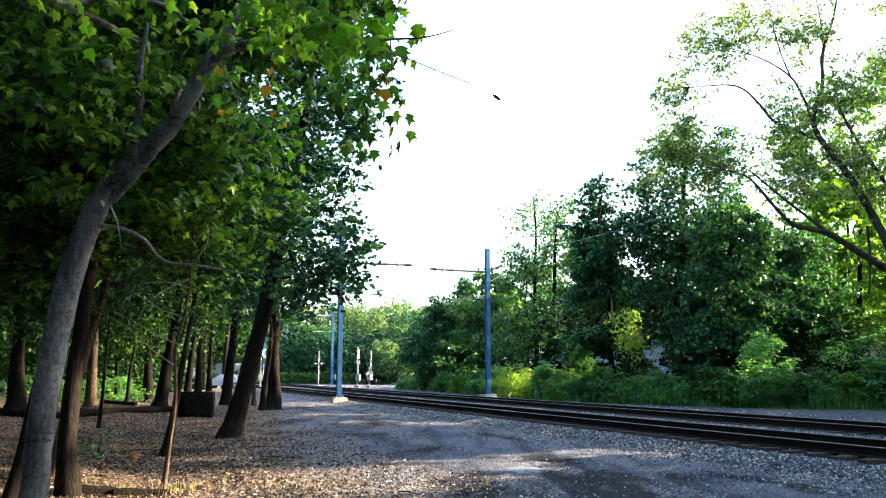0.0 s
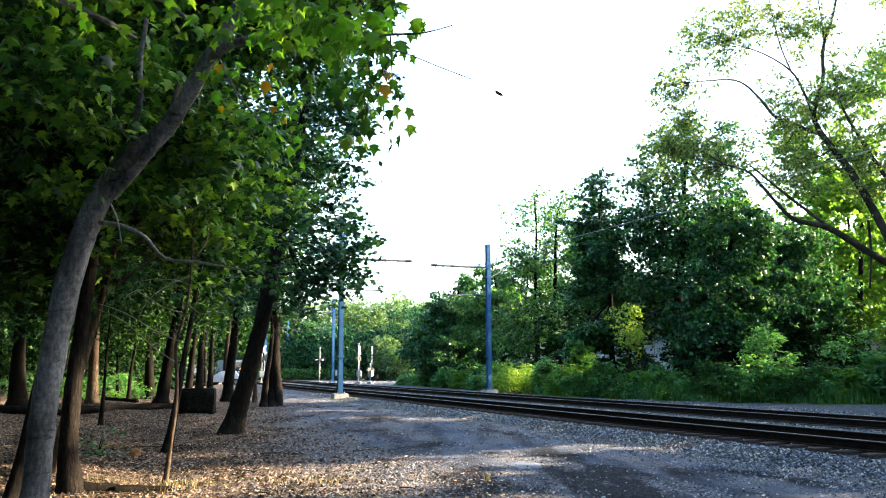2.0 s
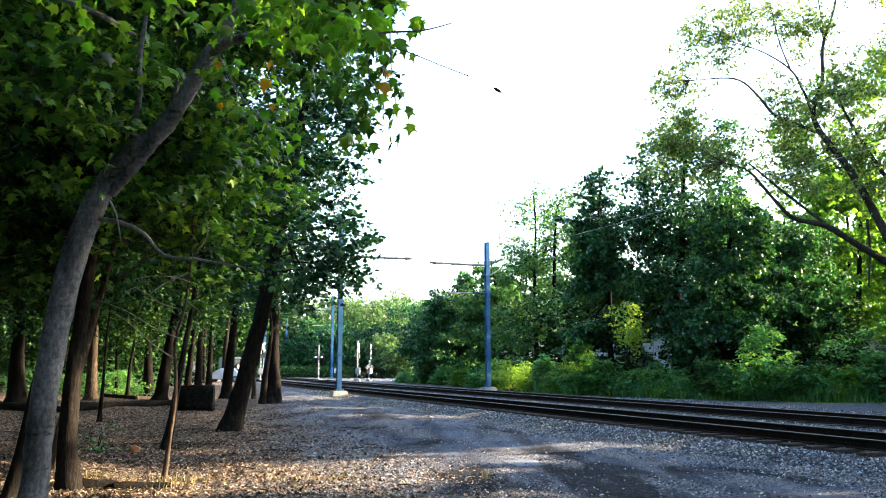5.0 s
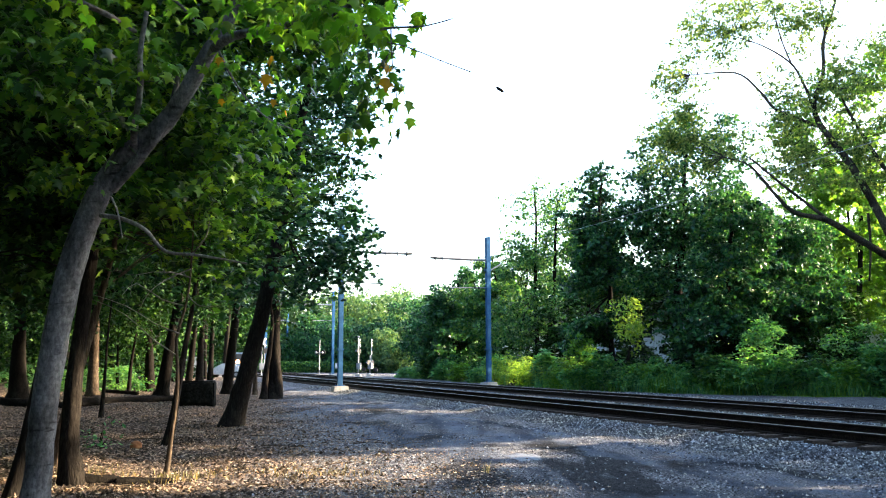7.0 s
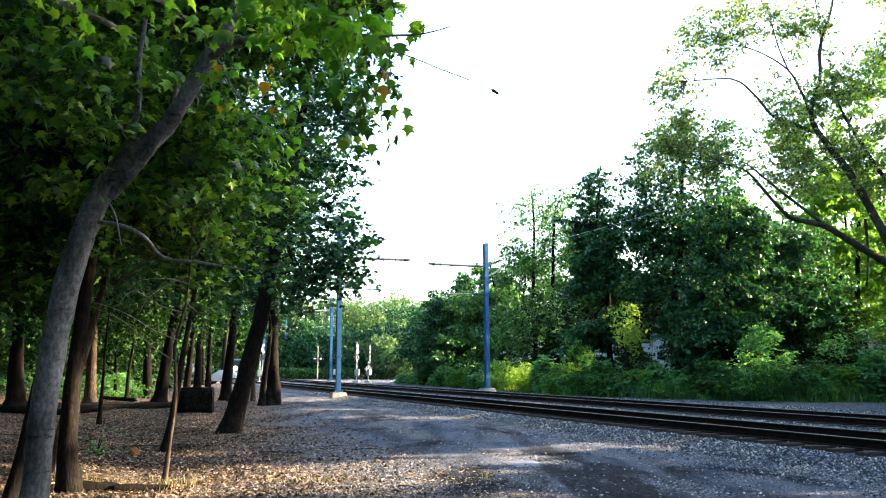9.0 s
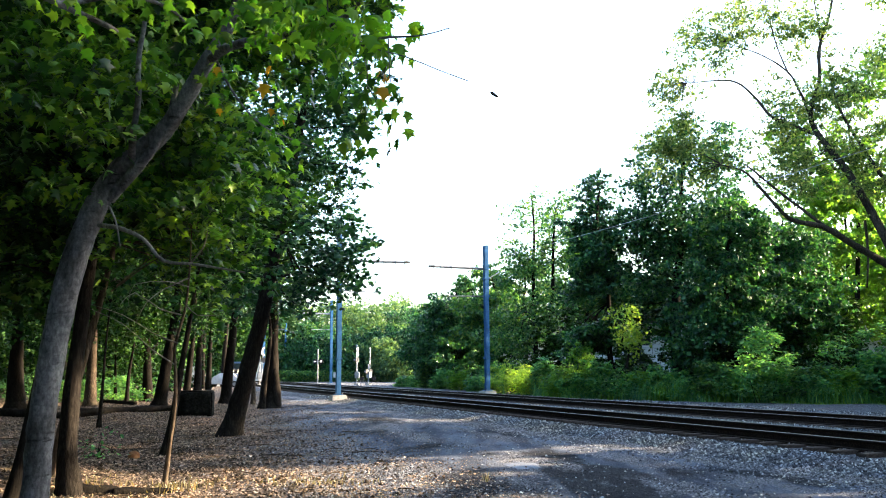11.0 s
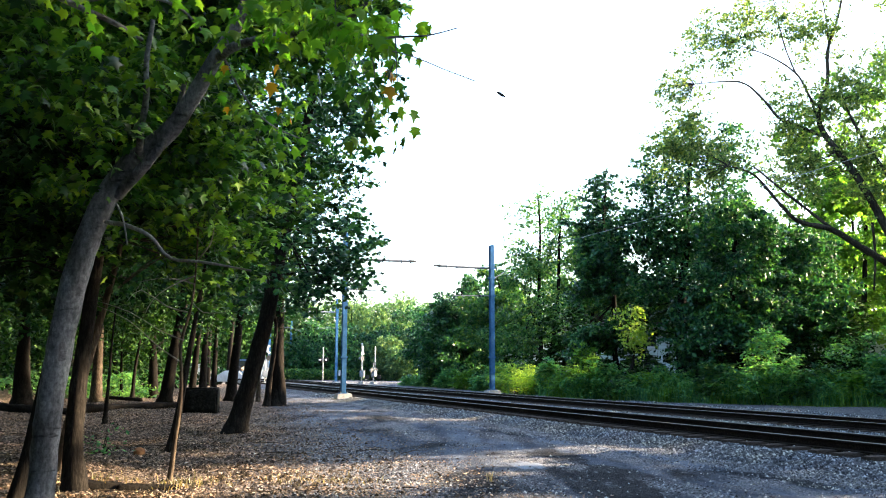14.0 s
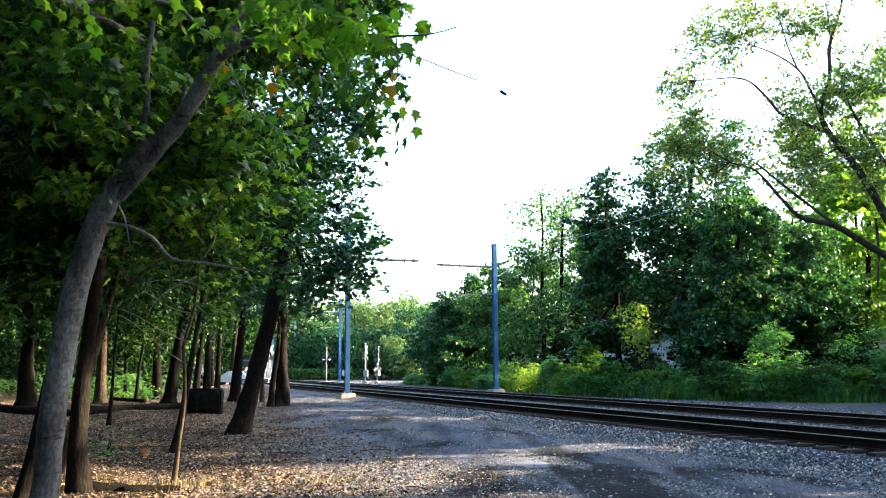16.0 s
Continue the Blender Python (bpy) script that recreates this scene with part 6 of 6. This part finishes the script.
def house(m, label, w=11, d=8, h=5.2):
    top = thing("house", m, label, "house", "houses behind the trees")
    bm = bmesh.new()
    box(bm, -w / 2, w / 2, -d / 2, d / 2, -0.1, h)
    a, b_ = bm.verts.new((-w / 2, 0, h + 2.6)), bm.verts.new((w / 2, 0, h + 2.6))
    for v, s in ((a, -1), (b_, 1)):
        bm.faces.new((v, bm.verts.new((s * w / 2, -d / 2, h)), bm.verts.new((s * w / 2, d / 2, h))))
    wall = part("wall", bm, SIDING, top)
    for s in (-1, 1):
        bm = box(bmesh.new(), -w / 2 - 0.4, w / 2 + 0.4, -0.1, 5.1, -0.08, 0.08, 0.02)
        part("roof", bm, ROOFING, top, at=pose(0, 0, h + 2.72, 0, 0, 0 if s > 0 else 180) @ pose(0, 0, 0, -33, 0, 0))
    for x in (-3.6, 0, 3.6):
        for z in (1.0, 3.4):
            win = part("window", box(bmesh.new(), x - 0.5, x + 0.5, -d / 2 - 0.03, -d / 2 + 0.03, z, z + 1.3, 0.01), GLASS, top)
            fr = bmesh.new()
            for q in ((x - 0.6, x - 0.5, z - 0.1, z + 1.4), (x + 0.5, x + 0.6, z - 0.1, z + 1.4), (x - 0.5, x + 0.5, z + 1.3, z + 1.4), (x - 0.5, x + 0.5, z - 0.1, z), (x - 0.5, x + 0.5, z + 0.62, z + 0.68)):
                box(fr, q[0], q[1], -d / 2 - 0.07, -d / 2 - 0.031, q[2], q[3])
            part("window_frame", fr, PAINT_WHITE, win)
    return top


house(pose(16.5, 70, 0, 0, 0, -12), "pale blue sided house glimpsed through the trees")
house(pose(33, 64, 0, 0, 0, -20), "pale blue sided house behind tall shrubs")
house(pose(8.5, 84, 0, 0, 0, -5), "pale sided house behind slender trees", 7, 7, 4.2)

# ---- on the wood's floor ----
def rough_lump(bm, amount, seed):
    r = random.Random(seed)
    for v in bm.verts:
        v.co *= 1 + r.uniform(-amount, amount)
    return bm


q_ = (-9.01, 31.50, 0.05)
blk = box(bmesh.new(), -0.6, 0.6, -0.45, 0.45, -0.05, 0.9, 0.05)
bmesh.ops.subdivide_edges(blk, edges=list(blk.edges), cuts=3, use_grid_fill=True)
solo("concrete_block", rough_lump(blk, 0.035, 3), BLOCK, "concrete block among the trunks, coloured dark for shade", "block", pose(q_[0], q_[1], litter_height(q_[0], q_[1]), 0, 0, 8), True)
q_ = (-6.05, 17.00, 0.01)
solo("stone", rough_lump(ball(bmesh.new(), (0, 0, 0.07), 0.11, (1, 0.8, 0.95), 3), 0.05, 5), BRICKY, "small orange-brown stone on leaf litter", "stone", pose(q_[0], q_[1], litter_height(q_[0], q_[1]), 0, 0, 20), True)


def log(a, b_, r, label, bark=BARK_DARK, seed=1):
    """A fallen stem lying on the litter."""
    a = (a[0], a[1], litter_height(a[0], a[1]) + r * 0.7)
    b_ = (b_[0], b_[1], litter_height(b_[0], b_[1]) + r * 0.6)
    mid = tuple((u + v) / 2 + (0.12 * math.sin(seed * 3.1) if i == 1 else 0) for i, (u, v) in enumerate(zip(a, b_)))
    return solo("fallen_log", tubes("fallen_log", [[(*a, 0.02), (*[u + (v - u) * 0.01 for u, v in zip(a, b_)], r), (*mid, r * 0.92), (*[u + (v - u) * 0.99 for u, v in zip(a, b_)], r * 0.75), (*b_, 0.02)]], bark, 0.2, 12, 0.13, seed), bark, label, "log", group="fallen logs", smooth=True)


log((-18.22, 33.00, -0.20), (-13.66, 32.00, 0.00), 0.2, "dark fallen log across the wood floor", seed=2)
log((-14.02, 33.00, -0.13), (-11.30, 37.00, -0.01), 0.17, "dark fallen log behind the saplings", seed=3)
log((-4.92, 11.60, 0.06), (-4.46, 11.90, 0.07), 0.07, "short dark rotten log by a trunk", seed=4)
log((-4.46, 11.80, 0.05), (-3.82, 12.20, 0.03), 0.05, "thin dark fallen branch at a sapling's foot", seed=5)
log((-18.24, 46.00, 0.08), (-15.70, 44.00, -0.09), 0.12, "fallen branch in green undergrowth", seed=6)

rt = np.random.default_rng(500)
for k in range(34):
    y = rt.uniform(10, 24)
    x = rt.uniform(-0.5, -0.05) * y
    a = rt.uniform(0, 6.28)
    ln = rt.uniform(0.3, 0.9)
    z = litter_height(x, y) + 0.025
    pts = [(x, y, z, 0.008), (x + ln * 0.5 * math.cos(a), y + ln * 0.5 * math.sin(a) + 0.05, z + 0.02, 0.007), (x + ln * math.cos(a), y + ln * math.sin(a), z, 0.003)]
    solo("twig", tubes("twig", [pts], BARK_PALE, 0.1, 6, 0.08, k), BARK_PALE, "dry pale twig on leaf litter", "twig", group="fallen twigs", smooth=True)


def tuft(name, centre, spread, count, height, lm, label, seed, blade=0.007):
    """A tuft of grass blades, each a narrow bent strip."""
    r = np.random.default_rng(seed)
    n = count
    base = np.stack([r.normal(0, spread, n), r.normal(0, spread * 0.7, n), np.zeros(n)], -1)
    a = r.uniform(0, 6.28, n)
    h = height * r.uniform(0.4, 1.2, n)
    lean = np.stack([np.cos(a), np.sin(a), np.zeros(n)], -1) * (h * r.uniform(0.2, 0.9, n))[:, None]
    w = np.stack([-np.sin(a), np.cos(a), np.zeros(n)], -1) * blade
    up = np.array([0, 0, 1.0]) * h[:, None]
    v = np.stack([base - w, base + w, base + lean * 0.35 + up * 0.65 + w * 0.8, base + lean * 0.35 + up * 0.65 - w * 0.8, base + lean + up * 0.95], 1).reshape(-1, 3)
    o = (np.arange(n) * 5)[:, None]
    f = np.concatenate([o + np.array([[0, 1, 2]]), o + np.array([[0, 2, 3]]), o + np.array([[3, 2, 4]])])
    return solo(name, flat_mesh(name, v, f, lm), lm, label, "grass", pose(centre[0], centre[1], litter_height(*centre)), kind="stuff", group="grass tufts")


for k, (c_, sp, n, h, lm, txt) in enumerate([
    ((-3.81, 12.40, 0.14), 0.25, 60, 0.13, STRAW, "dry straw-coloured grass at a sapling's foot"),
    ((-3.61, 12.70, 0.13), 0.3, 36, 0.1, STRAW, "dry straw-coloured grass at a sapling's foot"),
    ((-5.10, 12.40, 0.14), 0.5, 70, 0.12, STRAW, "dry sparse grass in the leaf litter"),
    ((-4.62, 12.20, 0.12), 0.6, 40, 0.08, STRAW, "dry sparse grass in the leaf litter"),
    ((-4.59, 13.00, 0.12), 0.6, 40, 0.08, STRAW, "dry sparse grass in the leaf litter"),
    ((-1.84, 12.70, 0.10), 0.35, 90, 0.09, STRAW, "short dry grass in gravel"),
    ((0.62, 12.60, 0.09), 0.04, 9, 0.16, STRAW, "single dry weed in gravel"),
]):
    tuft("grass_tuft", c_[:2], sp, n, h, lm, txt, 510 + k)
for k, x in enumerate(np.linspace(5.2, 25.5, 30)):
    y = float(np.interp(x, fx, fy)) + rt.uniform(-0.35, 0.35)
    tuft("grass_tuft", (float(x), y), 0.42, 170, float(rt.uniform(0.35, 1.15)), (GRASS, GRASS, LEAF_YELLOW)[k % 3], "tall green grass at the edge of the ballast", 560 + k, 0.016)
for k in range(9):
    x = 15.2 + 0.4 * k
    tuft("grass_tuft", (x, float(np.interp(x, fx, fy)) - 0.9 + 0.2 * math.sin(2.3 * k)), 0.3, 120, 0.16, LEAF_YELLOW, "low yellow-green weeds on pale gravel", 600 + k, 0.014)
weed_p = (-6.49, 16.20, 0.03)
brush("weed", weed_p[:2], (0.22, 0.2, 0.32), 90, 0.1, GRASS, "small fresh green weed on leaf litter", 520, "weed", "weeds")
for k, (xx, yy) in enumerate([((-18.02, 47.00, 0.04)), ((-20.81, 50.00, -0.06)), ((-17.66, 49.00, -0.02)), ((-18.24, 53.00, -0.02)), ((-24.75, 50.00, -0.06)), ((-21.55, 48.00, 0.01))][i][:2] for i in range(6)):
    brush("undergrowth", (xx, yy), (2.2, 1.6, 1.3), 1500, 0.17, GRASS, "bright green undergrowth in a sunny clearing", 530 + k, "undergrowth", "undergrowth of the wood")

# ---- ties last: each its own timber ----
for tr in tracks:
    for k in range(150):
        part("tie", tie_me, None, tr, at=pose(0.02 * math.sin(k * 2.7), -12 + k * 0.61, 0.172, 0, 0, 0.6 * math.sin(k * 1.9)))


def motions():
    """The truck creeps round its turn; its deep-set lamps face the viewer between about 6 and 10 seconds."""
    walk(the_truck, [
        (0, pose(-26.6, 112.6, 0.04, 0, 0, 224)), (4.2, pose(-26.45, 112.0, 0.04, 0, 0, 221)), (5.5, pose(-26.3, 111.5, 0.04, 0, 0, 212)),
        (6.4, pose(-26.2, 111.0, 0.04, 0, 0, 201)), (7.4, pose(-26.12, 110.6, 0.04, 0, 0, 195)), (9.2, pose(-26.0, 110.0, 0.04, 0, 0, 191)),
        (10.2, pose(-25.95, 109.6, 0.04, 0, 0, 178)), (11.3, pose(-25.9, 109.2, 0.04, 0, 0, 164)), (16, pose(-25.85, 108.6, 0.04, 0, 0, 161)),
    ])
    # leaves over the road stir a little in the air
    for i, ob in enumerate(swaying):
        size = (0.06, 0.1, 0.16)[i]
        walk(ob, [(t, pose(0, 0, 0, size * math.sin(1.7 * t + i), size * math.sin(2.3 * t + 2 * i), 0)) for t in np.arange(0, 16.01, 0.5)])


motions()
